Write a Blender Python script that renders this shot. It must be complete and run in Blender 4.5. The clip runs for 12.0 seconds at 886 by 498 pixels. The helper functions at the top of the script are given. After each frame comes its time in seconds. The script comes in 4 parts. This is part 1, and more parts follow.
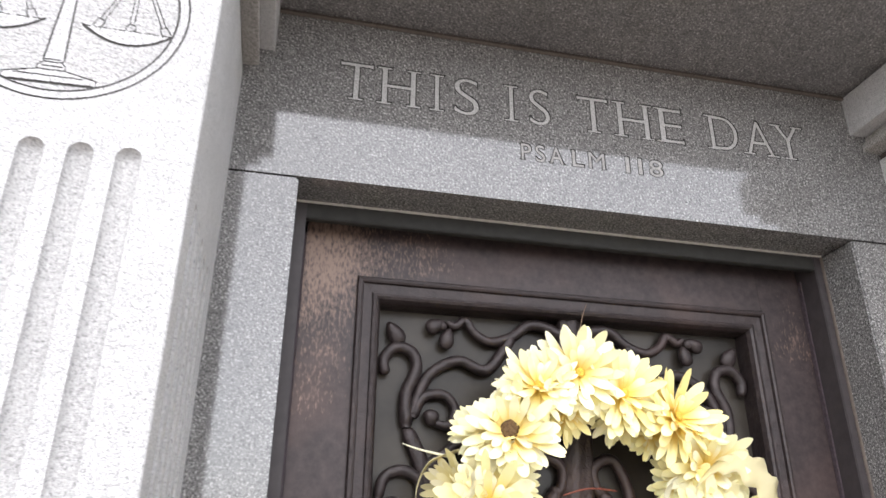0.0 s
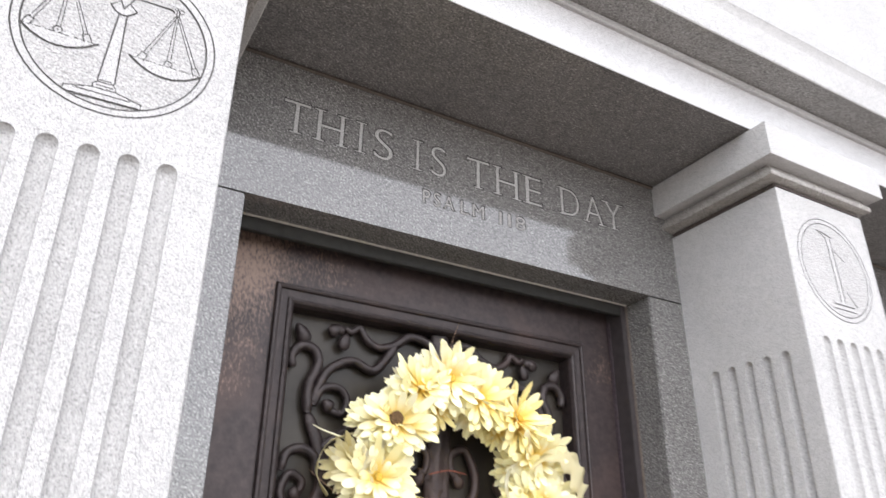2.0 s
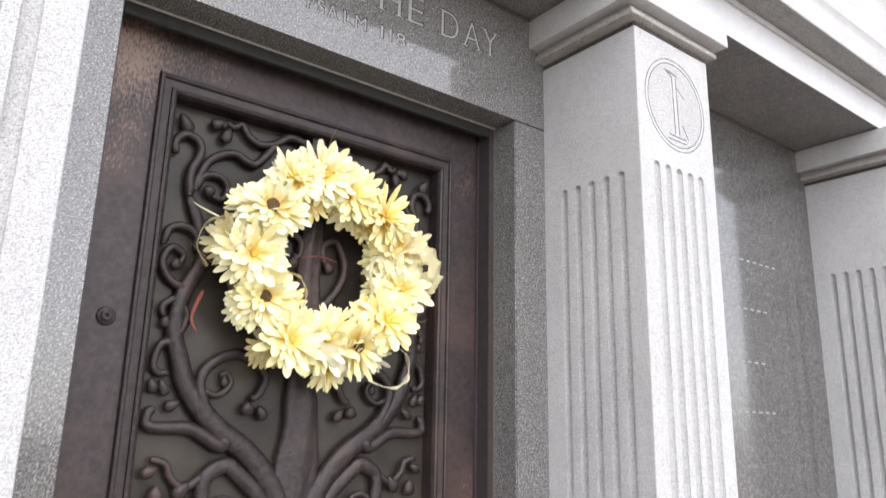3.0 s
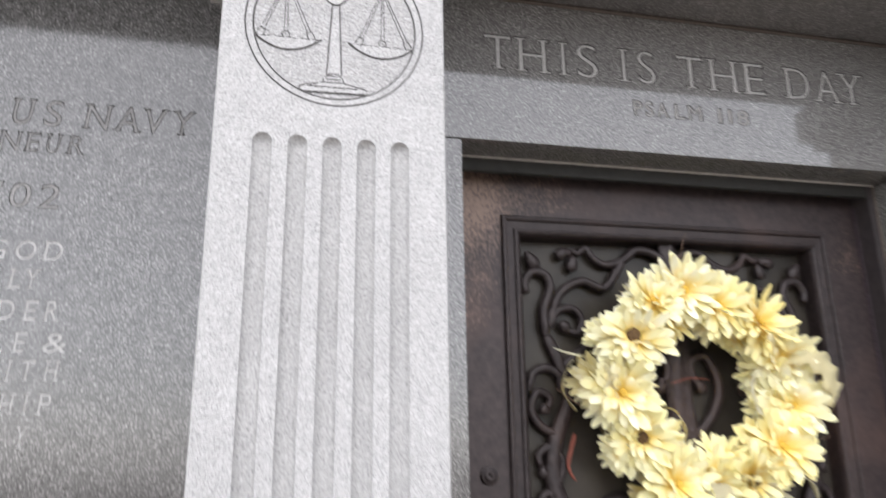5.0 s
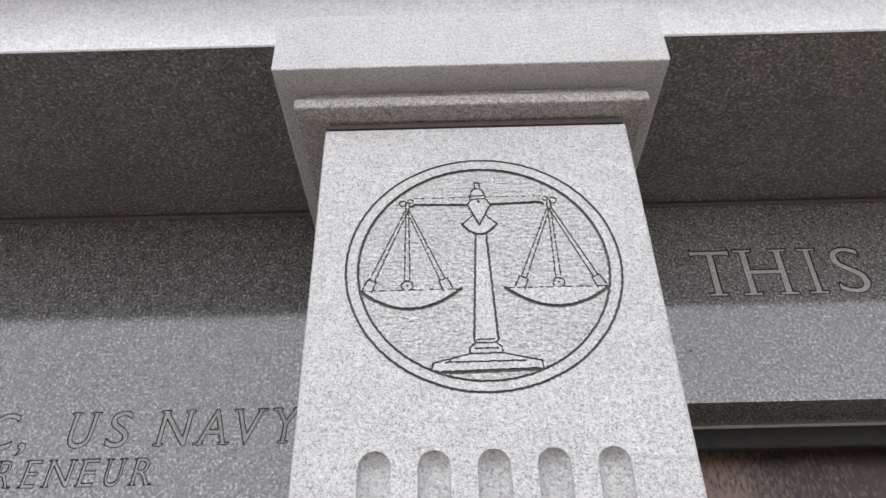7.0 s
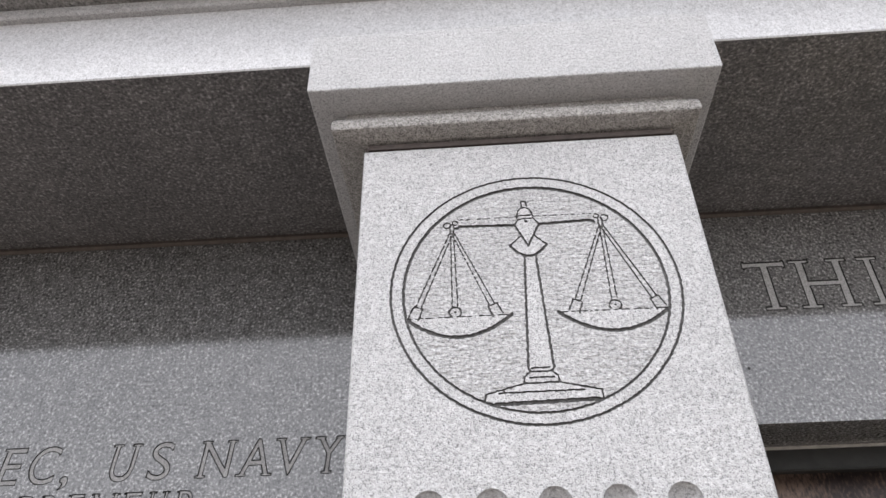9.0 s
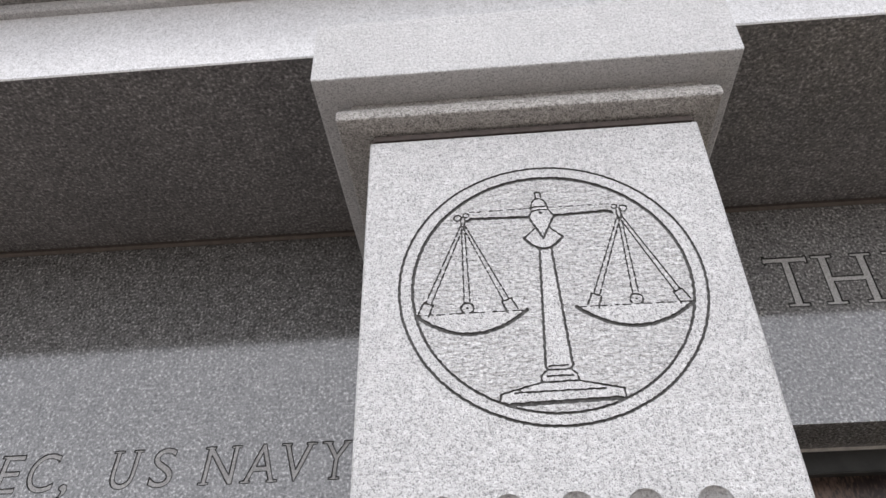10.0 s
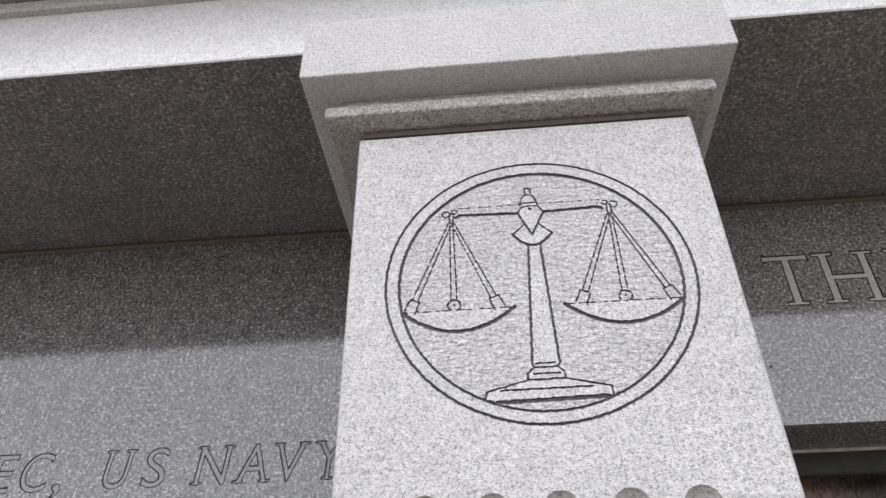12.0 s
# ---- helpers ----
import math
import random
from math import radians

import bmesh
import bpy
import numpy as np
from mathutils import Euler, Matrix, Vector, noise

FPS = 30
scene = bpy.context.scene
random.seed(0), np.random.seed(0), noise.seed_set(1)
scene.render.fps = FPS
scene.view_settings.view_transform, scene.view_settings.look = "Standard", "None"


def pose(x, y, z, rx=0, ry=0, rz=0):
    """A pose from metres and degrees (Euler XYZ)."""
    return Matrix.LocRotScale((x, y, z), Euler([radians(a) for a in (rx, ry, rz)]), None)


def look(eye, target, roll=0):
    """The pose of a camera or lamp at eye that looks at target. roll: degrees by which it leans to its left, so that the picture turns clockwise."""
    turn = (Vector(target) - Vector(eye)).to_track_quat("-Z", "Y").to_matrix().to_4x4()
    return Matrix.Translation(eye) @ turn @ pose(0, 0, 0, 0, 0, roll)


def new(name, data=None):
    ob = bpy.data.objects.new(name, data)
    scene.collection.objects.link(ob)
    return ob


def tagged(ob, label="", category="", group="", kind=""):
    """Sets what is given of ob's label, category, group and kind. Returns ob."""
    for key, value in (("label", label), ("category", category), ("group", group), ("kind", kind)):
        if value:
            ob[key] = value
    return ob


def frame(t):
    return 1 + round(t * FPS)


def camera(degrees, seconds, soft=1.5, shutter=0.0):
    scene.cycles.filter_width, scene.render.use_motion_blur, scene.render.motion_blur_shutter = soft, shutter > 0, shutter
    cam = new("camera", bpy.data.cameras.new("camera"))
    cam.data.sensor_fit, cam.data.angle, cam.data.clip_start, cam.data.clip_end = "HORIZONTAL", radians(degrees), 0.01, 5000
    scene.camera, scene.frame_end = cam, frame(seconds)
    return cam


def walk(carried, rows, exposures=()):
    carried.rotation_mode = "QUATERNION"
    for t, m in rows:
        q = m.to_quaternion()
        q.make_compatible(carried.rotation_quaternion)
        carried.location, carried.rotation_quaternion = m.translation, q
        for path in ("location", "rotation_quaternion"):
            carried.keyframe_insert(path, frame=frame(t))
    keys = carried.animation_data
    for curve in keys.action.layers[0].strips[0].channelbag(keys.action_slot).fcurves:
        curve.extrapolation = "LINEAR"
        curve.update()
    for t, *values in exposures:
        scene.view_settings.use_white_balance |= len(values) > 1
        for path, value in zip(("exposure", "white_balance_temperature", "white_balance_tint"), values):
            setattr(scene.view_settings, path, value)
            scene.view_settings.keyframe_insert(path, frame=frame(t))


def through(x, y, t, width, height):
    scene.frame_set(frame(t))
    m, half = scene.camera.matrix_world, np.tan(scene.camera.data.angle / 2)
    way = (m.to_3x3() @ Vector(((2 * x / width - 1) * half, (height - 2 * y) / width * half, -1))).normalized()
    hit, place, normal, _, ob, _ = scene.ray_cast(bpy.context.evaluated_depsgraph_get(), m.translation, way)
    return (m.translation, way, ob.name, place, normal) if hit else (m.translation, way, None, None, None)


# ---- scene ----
from mathutils.geometry import delaunay_2d_cdt

cam = camera(62.5, 12.0, shutter=0.36)
PATH = [
    (0, (0.005, -1.23, 1.521), (0.402, 0.555, 2.331), 0.5),
    (0.5, (-0.072, -1.32, 1.503), (0.329, 0.451, 2.341), 1.0),
    (1, (-0.183, -1.374, 1.495), (0.382, 0.347, 2.343), 1.2),
    (1.5, (-0.27, -1.381, 1.481), (0.476, 0.261, 2.345), 0.7),
    (2, (-0.316, -1.438, 1.403), (0.579, 0.135, 2.255), 0.5),
    (2.5, (-0.327, -1.495, 1.265), (0.758, 0.037, 1.956), 0.7),
    (2.7, (-0.307, -1.523, 1.209), (0.881, -0.029, 1.806), 0.4),
    (4.3, (-0.427, -1.874, 1.34), (0.385, -0.056, 1.529), 0.0),
    (4.5, (-0.427, -1.785, 1.396), (0.253, 0.079, 1.651), 0.0),
    (5, (-0.39, -1.497, 1.495), (0.038, 0.379, 2.041), -0.9),
    (5.5, (-0.36, -1.289, 1.596), (-0.194, 0.55, 2.365), -1.1),
    (6, (-0.351, -1.166, 1.683), (-0.285, 0.572, 2.67), -1.1),
    (6.5, (-0.352, -1.091, 1.735), (-0.322, 0.58, 2.833), -1.0),
    (7, (-0.358, -1.052, 1.766), (-0.368, 0.591, 2.907), -1.2),
    (9, (-0.377, -1.032, 1.798), (-0.467, 0.59, 2.964), -1.1),
    (9.5, (-0.389, -1.001, 1.806), (-0.483, 0.617, 2.978), -1.3),
    (10, (-0.383, -0.994, 1.81), (-0.492, 0.618, 2.989), -1.2),
    (10.5, (-0.389, -0.998, 1.813), (-0.504, 0.611, 2.995), -1.1),
    (11, (-0.385, -0.999, 1.811), (-0.504, 0.609, 2.996), -1.1),
    (11.5, (-0.381, -0.992, 1.812), (-0.51, 0.614, 2.997), -0.8),
    (12, (-0.362, -0.982, 1.81), (-0.495, 0.624, 2.994), -0.8),
]
EXPOSURES = [(0, 2.02), (1.0, 1.92), (1.5, 1.85), (2.5, 1.88), (4.5, 1.69), (5.5, 1.40), (6.5, 1.33), (12, 1.33)]
walk(cam, [(t, look(eye, target, roll)) for t, eye, target, roll in PATH], EXPOSURES)

# ---------- world and light: bright overcast day, the facade looks along -y ----------
world = bpy.data.worlds.new("overcast_sky")
scene.world = world
world.use_nodes = True
wn, wl = world.node_tree.nodes, world.node_tree.links
wn.clear()
sky = wn.new("ShaderNodeTexSky")
sky.sky_type, sky.sun_disc = "NISHITA", False
sky.sun_elevation, sky.sun_rotation = radians(53), radians(195)
sky.air_density, sky.dust_density, sky.ozone_density = 1.0, 1.2, 2.0
grey = wn.new("ShaderNodeHueSaturation")
grey.inputs["Saturation"].default_value = 0.16
bg = wn.new("ShaderNodeBackground")
bg.inputs["Strength"].default_value = 0.15
wout = wn.new("ShaderNodeOutputWorld")
wl.new(sky.outputs["Color"], grey.inputs["Color"])
haze = wn.new("ShaderNodeMix")
haze.data_type, haze.blend_type = "RGBA", "MULTIPLY"
haze.inputs[0].default_value, haze.inputs[7].default_value = 1.0, (1.0, 0.992, 1.026, 1)
wl.new(grey.outputs["Color"], haze.inputs[6])
wl.new(haze.outputs[2], bg.inputs["Color"])
wl.new(bg.outputs["Background"], wout.inputs["Surface"])

sun = new("sun", bpy.data.lights.new("sun", "SUN"))
sun.data.energy, sun.data.angle, sun.data.color = 0.25, radians(24), (1.0, 0.975, 0.965)
sun.matrix_world = look((-1.3, -5.0, 8.3), (0.4, 0, 1.5))


# ---------- materials ----------
def nodes_of(name):
    m = bpy.data.materials.new(name)
    m.use_nodes = True
    n, l = m.node_tree.nodes, m.node_tree.links
    return m, n, l, n["Principled BSDF"]


def ramp(n, stops):
    r = n.new("ShaderNodeValToRGB")
    r.color_ramp.elements.remove(r.color_ramp.elements[1])
    for i, (p, c) in enumerate(stops):
        e = r.color_ramp.elements[0] if i == 0 else r.color_ramp.elements.new(p)
        e.position, e.color = p, (*c, 1)
    return r


def noise_node(n, l, coord, scale, detail=2.0, rough=0.5):
    t = n.new("ShaderNodeTexNoise")
    t.inputs["Scale"].default_value, t.inputs["Detail"].default_value, t.inputs["Roughness"].default_value = scale, detail, rough
    l.new(coord, t.inputs["Vector"])
    return t


def mix_node(n, l, a, b, fac, mode="MIX"):
    x = n.new("ShaderNodeMix")
    x.data_type, x.blend_type = "RGBA", mode
    for s, v in ((0, fac), (6, a), (7, b)):
        if hasattr(v, "links"):
            l.new(v, x.inputs[s])
        elif s == 0:
            x.inputs[0].default_value = v
        else:
            x.inputs[s].default_value = (*v, 1)
    return x.outputs[2]


def granite(name, dark, mid, light, rough, grain=330, relief=0.25, gloss=0.5, stain=0.12, fleck=0.4, patchy=0.2, mottle=0.05, specks=0.0, polish=0.0, peck=0.0):
    """Speckled granite: feldspar grains, dark mica flecks, faint broad clouding."""
    m, n, l, p = nodes_of(name)
    geo = n.new("ShaderNodeNewGeometry").outputs["Position"]
    coarse = noise_node(n, l, geo, grain, 2.5, 0.6)
    r = ramp(n, ((0.34, dark), (0.46, mid), (0.54, mid), (0.65, light)))
    l.new(coarse.outputs["Fac"], r.inputs["Fac"])
    cell = n.new("ShaderNodeTexVoronoi")
    cell.inputs["Scale"].default_value = grain * 0.8
    l.new(geo, cell.inputs["Vector"])
    tone = ramp(n, ((0.0, (1 - patchy,) * 3), (1.0, (1 + patchy * 0.5,) * 3)))
    l.new(cell.outputs["Color"], tone.inputs["Fac"])
    col = mix_node(n, l, r.outputs["Color"], tone.outputs["Color"], 1.0, "MULTIPLY")
    fine = noise_node(n, l, geo, grain * 2.1, 2, 0.6)
    dots = ramp(n, ((0.33 + specks, (1 - fleck,) * 3), (0.43 + specks, (1.0, 1.0, 1.0))))
    l.new(fine.outputs["Fac"], dots.inputs["Fac"])
    col = mix_node(n, l, col, dots.outputs["Color"], 1.0, "MULTIPLY")
    broad = noise_node(n, l, geo, 3.5, 4, 0.6)
    cloud = ramp(n, ((0.3, (1 - stain,) * 3), (0.7, (1.0, 1.0, 1.0))))
    l.new(broad.outputs["Fac"], cloud.inputs["Fac"])
    col = mix_node(n, l, col, cloud.outputs["Color"], 1.0, "MULTIPLY")
    blot = noise_node(n, l, geo, 42, 3, 0.55)
    dapple = ramp(n, ((0.32, (1 - mottle,) * 3), (0.68, (1.0 + mottle * 0.6,) * 3)))
    l.new(blot.outputs["Fac"], dapple.inputs["Fac"])
    col = mix_node(n, l, col, dapple.outputs["Color"], 1.0, "MULTIPLY")
    l.new(col, p.inputs["Base Color"])
    p.inputs["Roughness"].default_value = rough
    p.inputs["Specular IOR Level"].default_value = gloss
    if polish:
        # dark mica takes less of the polish than the feldspar and quartz
        shine = n.new("ShaderNodeMapRange")
        shine.inputs["From Min"].default_value, shine.inputs["From Max"].default_value = 0.36, 0.64
        shine.inputs["To Min"].default_value, shine.inputs["To Max"].default_value = gloss * (1 - polish), min(1.0, gloss * (1 + polish))
        l.new(coarse.outputs["Fac"], shine.inputs["Value"])
        l.new(shine.outputs["Result"], p.inputs["Specular IOR Level"])
    if relief:
        b = n.new("ShaderNodeBump")
        b.inputs["Strength"].default_value, b.inputs["Distance"].default_value = relief, 0.002
        l.new(fine.outputs["Fac"], b.inputs["Height"])
        if peck:
            # short chisel strokes, wider than high
            wide = n.new("ShaderNodeVectorMath")
            wide.operation = "MULTIPLY"
            wide.inputs[1].default_value = (0.5, 1.0, 1.4)
            l.new(geo, wide.inputs[0])
            stroke = noise_node(n, l, wide.outputs["Vector"], 170, 2, 0.5)
            c = n.new("ShaderNodeBump")
            c.inputs["Strength"].default_value, c.inputs["Distance"].default_value = peck, 0.009
            l.new(stroke.outputs["Fac"], c.inputs["Height"])
            l.new(c.outputs["Normal"], b.inputs["Normal"])
        l.new(b.outputs["Normal"], p.inputs["Normal"])
    return m


PALE = granite("pale_steeled_granite", (0.385, 0.383, 0.381), (0.54, 0.537, 0.534), (0.63, 0.627, 0.624), 0.75, 330, 0.9, fleck=0.58, patchy=0.12, specks=0.025, peck=0.22)
BEAM = granite("pale_cool_beam_granite", (0.49, 0.49, 0.495), (0.655, 0.655, 0.661), (0.735, 0.735, 0.741), 0.35, 330, 0.4, 0.7, fleck=0.5, patchy=0.12, specks=0.02)
CAPITAL = granite("warm_weathered_granite", (0.26, 0.246, 0.230), (0.415, 0.396, 0.372), (0.53, 0.510, 0.485), 0.85, 280, 1.0, fleck=0.70, patchy=0.24, specks=0.05)
HEWN = granite("rough_flute_granite", (0.28, 0.279, 0.277), (0.455, 0.452, 0.447), (0.55, 0.547, 0.543), 0.9, 260, 0.8, fleck=0.35, patchy=0.12, peck=0.28)
WALL = granite("honed_grey_granite", (0.046, 0.0448, 0.0439), (0.166, 0.1618, 0.1576), (0.42, 0.411, 0.402), 0.075, 240, 0.0, 1.0, fleck=0.6, patchy=0.35, mottle=0.12, polish=0.2)
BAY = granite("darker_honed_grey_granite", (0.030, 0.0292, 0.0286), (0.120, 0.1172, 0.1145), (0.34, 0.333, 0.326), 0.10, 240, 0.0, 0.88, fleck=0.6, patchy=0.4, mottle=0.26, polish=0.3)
CHALK = granite("blasted_inscription_granite", (0.22, 0.216, 0.212), (0.32, 0.315, 0.31), (0.40, 0.394, 0.387), 0.8, 420, 0.3, 0.3)
WHITENED = granite("whitened_letter_granite", (0.41, 0.406, 0.400), (0.55, 0.545, 0.537), (0.64, 0.634, 0.626), 0.85, 420, 0.3, 0.3)
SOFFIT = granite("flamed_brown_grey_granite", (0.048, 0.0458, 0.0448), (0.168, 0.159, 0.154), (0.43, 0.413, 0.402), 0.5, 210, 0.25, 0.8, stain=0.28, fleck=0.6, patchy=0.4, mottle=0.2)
# pale cornice stone darkened: the underside's shade is in this colour
COVE = granite("shaded_cornice_granite", (0.10, 0.098, 0.095), (0.27, 0.264, 0.257), (0.42, 0.413, 0.404), 0.6, 240, 0.3, 0.4, fleck=0.6, patchy=0.3)
FROST = granite("blasted_letter_granite", (0.26, 0.254, 0.247), (0.365, 0.357, 0.346), (0.43, 0.42, 0.408), 0.8, 420, 0.3, 0.3)
FIELD = granite("pecked_granite_ground", (0.27, 0.269, 0.267), (0.49, 0.487, 0.483), (0.63, 0.627, 0.623), 0.9, 300, 0.9, peck=0.65)
FAINT = granite("faint_letter_granite", (0.12, 0.118, 0.115), (0.21, 0.206, 0.20), (0.34, 0.334, 0.325), 0.4, 300, 0.1, 0.5)
GROOVE = granite("shade_line_granite", (0.06, 0.06, 0.06), (0.11, 0.108, 0.105), (0.16, 0.157, 0.153), 0.9, 420, 0.3, 0.2)
CUT = granite("dark_cut_granite", (0.012, 0.012, 0.012), (0.028, 0.027, 0.026), (0.05, 0.048, 0.046), 0.95, 420, 0.3, 0.2)


def plain(name, colour, rough, metal=0.0, grain=60, vary=0.2, relief=0.1):
    m, n, l, p = nodes_of(name)
    geo = n.new("ShaderNodeNewGeometry").outputs["Position"]
    t = noise_node(n, l, geo, grain, 4, 0.6)
    lo, hi = [c * (1 - vary) for c in colour], [min(1, c * (1 + vary)) for c in colour]
    r = ramp(n, ((0.3, lo), (0.7, hi)))
    l.new(t.outputs["Fac"], r.inputs["Fac"])
    l.new(r.outputs["Color"], p.inputs["Base Color"])
    p.inputs["Roughness"].default_value, p.inputs["Metallic"].default_value = rough, metal
    b = n.new("ShaderNodeBump")
    b.inputs["Strength"].default_value, b.inputs["Distance"].default_value = relief, 0.002
    l.new(t.outputs["Fac"], b.inputs["Height"])
    l.new(b.outputs["Normal"], p.inputs["Normal"])
    return m


PALESEAL = plain("pale_sealant", (0.40, 0.375, 0.345), 0.7, 0, 90, 0.2, 0.2)
SEAL = plain("brown_joint_sealant", (0.12, 0.098, 0.083), 0.7, 0, 90, 0.2, 0.2)
DARKSEAL = plain("dark_umber_sealant", (0.058, 0.045, 0.039), 0.75, 0, 90, 0.3, 0.3)
STEEL = plain("grey_weathered_frame_metal", (0.024, 0.0235, 0.0215), 0.65, 0.0, 40, 0.25, 0.1)
STEEL.node_tree.nodes["Principled BSDF"].inputs["Specular IOR Level"].default_value = 0.3
GLASS = plain("obscure_brown_glass", (0.038, 0.0325, 0.0265), 0.30, 0, 6, 0.45, 0.02)
GLASS.node_tree.nodes["Principled BSDF"].inputs["Specular IOR Level"].default_value = 0.22
PAVING = plain("concrete_paving", (0.37, 0.326, 0.286), 0.9, 0, 25, 0.15, 0.3)
PLUM = plain("dark_plum_frame_metal", (0.034, 0.028, 0.029), 0.6, 0.0, 40, 0.25, 0.1)


def bronze(name, worn, bark=0.2, tone=1.0):
    """Patinated brown bronze; worn: share of rubbed coppery bare metal in vertical streaks."""
    m, n, l, p = nodes_of(name)
    geo = n.new("ShaderNodeNewGeometry").outputs["Position"]
    sq = n.new("ShaderNodeVectorMath")
    sq.operation = "MULTIPLY"
    sq.inputs[1].default_value = (1.5, 1.5, 0.62)
    l.new(geo, sq.inputs[0])
    streak = noise_node(n, l, sq.outputs["Vector"], 130, 5, 0.65)
    broad = noise_node(n, l, geo, 3.2, 3, 0.5)
    fine = noise_node(n, l, geo, 60, 4, 0.6)
    base = ramp(n, ((0.3, [c * tone for c in (0.022, 0.0155, 0.0156)]), (0.7, [c * tone for c in (0.054, 0.0385, 0.0378)])))
    l.new(fine.outputs["Fac"], base.inputs["Fac"])
    add = n.new("ShaderNodeMath")
    add.operation = "MULTIPLY"
    l.new(streak.outputs["Fac"], add.inputs[0])
    l.new(broad.outputs["Fac"], add.inputs[1])
    share = add.outputs["Value"]
    rust = ramp(n, ((0.50, (0, 0, 0)), (0.72, (0.75, 0.75, 0.75))))
    l.new(broad.outputs["Fac"], rust.inputs["Fac"])
    tan = mix_node(n, l, base.outputs["Color"], (0.088, 0.054, 0.046), rust.outputs["Color"])
    for spot, size, much in (((0.07, 0.16, 2.08), 0.34, 0.205), ((0.19, 0.16, 2.13), 0.22, 0.07), ((1.13, 0.16, 2.00), 0.26, 0.13)) if worn > -0.05 else ():
        far = n.new("ShaderNodeVectorMath")
        far.operation = "DISTANCE"
        far.inputs[1].default_value = spot
        l.new(geo, far.inputs[0])
        near = n.new("ShaderNodeMapRange")
        near.inputs["From Min"].default_value, near.inputs["From Max"].default_value = 0.0, size
        near.inputs["To Min"].default_value, near.inputs["To Max"].default_value = much, 0.0
        l.new(far.outputs["Value"], near.inputs["Value"])
        more = n.new("ShaderNodeMath")
        l.new(share, more.inputs[0])
        l.new(near.outputs["Result"], more.inputs[1])
        share = more.outputs["Value"]
    mask = ramp(n, ((0.36 - worn, (0, 0, 0)), (0.41 - worn, (0.45, 0.45, 0.45)), (0.48 - worn, (1, 1, 1))))
    l.new(share, mask.inputs["Fac"])
    col = mix_node(n, l, tan, (0.19, 0.130, 0.100), mask.outputs["Color"])
    l.new(col, p.inputs["Base Color"])
    p.inputs["Roughness"].default_value, p.inputs["Metallic"].default_value = 0.48, 0.25
    b = n.new("ShaderNodeBump")
    b.inputs["Strength"].default_value, b.inputs["Distance"].default_value = bark, 0.002 if bark < 0.5 else 0.006
    l.new((streak if bark < 0.5 else fine).outputs["Fac"], b.inputs["Height"])
    l.new(b.outputs["Normal"], p.inputs["Normal"])
    return m


BRONZE = bronze("brown_patinated_bronze", -0.02, 0.2, 0.90)
IRON = bronze("dark_cast_bronze", -0.08, 0.5, 0.70)
BARK = bronze("rough_cast_bronze_bark", -0.08, 0.7, 0.72)


def petal_material(name, root, tip, through=0.14):
    m, n, l, p = nodes_of(name)
    g = n.new("ShaderNodeNewGeometry")
    info = n.new("ShaderNodeObjectInfo")
    a = n.new("ShaderNodeAttribute")
    a.attribute_name = "along"
    r = ramp(n, ((0.0, root), (0.36, [0.62 * a + 0.38 * b for a, b in zip(root, tip)]), (0.72, tip), (1.0, [min(1, c * 1.03) for c in tip])))
    l.new(a.outputs["Fac"], r.inputs["Fac"])
    v = ramp(n, ((0.0, (0.93, 0.89, 0.70)), (0.5, (0.98, 0.96, 0.86)), (1.0, (1.0, 1.0, 1.08))))
    l.new(g.outputs["Random Per Island"], v.inputs["Fac"])
    c = mix_node(n, l, r.outputs["Color"], v.outputs["Color"], 1.0, "MULTIPLY")
    w = ramp(n, ((0.0, (0.98, 0.91, 0.69)), (0.4, (0.98, 0.96, 0.86)), (1.0, (1.0, 1.0, 1.05))))
    l.new(info.outputs["Random"], w.inputs["Fac"])
    c = mix_node(n, l, c, w.outputs["Color"], 1.0, "MULTIPLY")
    l.new(c, p.inputs["Base Color"])
    p.inputs["Roughness"].default_value = 0.7
    tr = n.new("ShaderNodeBsdfTranslucent")
    l.new(c, tr.inputs["Color"])
    mx = n.new("ShaderNodeMixShader")
    mx.inputs[0].default_value = through
    l.new(p.outputs["BSDF"], mx.inputs[1])
    l.new(tr.outputs["BSDF"], mx.inputs[2])
    l.new(mx.outputs["Shader"], n["Material Output"].inputs["Surface"])
    return m


PETAL = petal_material("yellow_silk_petal", (0.88, 0.63, 0.08), (0.94, 0.925, 0.65), 0.16)
CREAM = petal_material("cream_sheer_petal", (0.80, 0.72, 0.36), (0.83, 0.80, 0.62), 0.45)
HEART = plain("brown_flower_centre", (0.09, 0.05, 0.02), 0.9, 0, 300, 0.5, 0.6)
POLLEN = plain("golden_flower_centre", (0.62, 0.40, 0.06), 0.9, 0, 300, 0.3, 0.6)
STRAW = plain("straw_wreath_base", (0.20, 0.16, 0.08), 0.9, 0, 200, 0.4, 0.6)
SHEERCLOTH = petal_material("sheer_ribbon_cloth", (0.78, 0.76, 0.62), (0.78, 0.76, 0.62), 0.5)
RIBBON = plain("sheer_cream_ribbon", (0.70, 0.68, 0.50), 0.6, 0, 50, 0.06, 0.05)
REDWIRE = plain("rusty_red_wire", (0.20, 0.055, 0.035), 0.7, 0, 120, 0.3, 0.2)
TWIG = plain("dry_brown_stem", (0.20, 0.13, 0.09), 0.9, 0, 150, 0.3, 0.3)


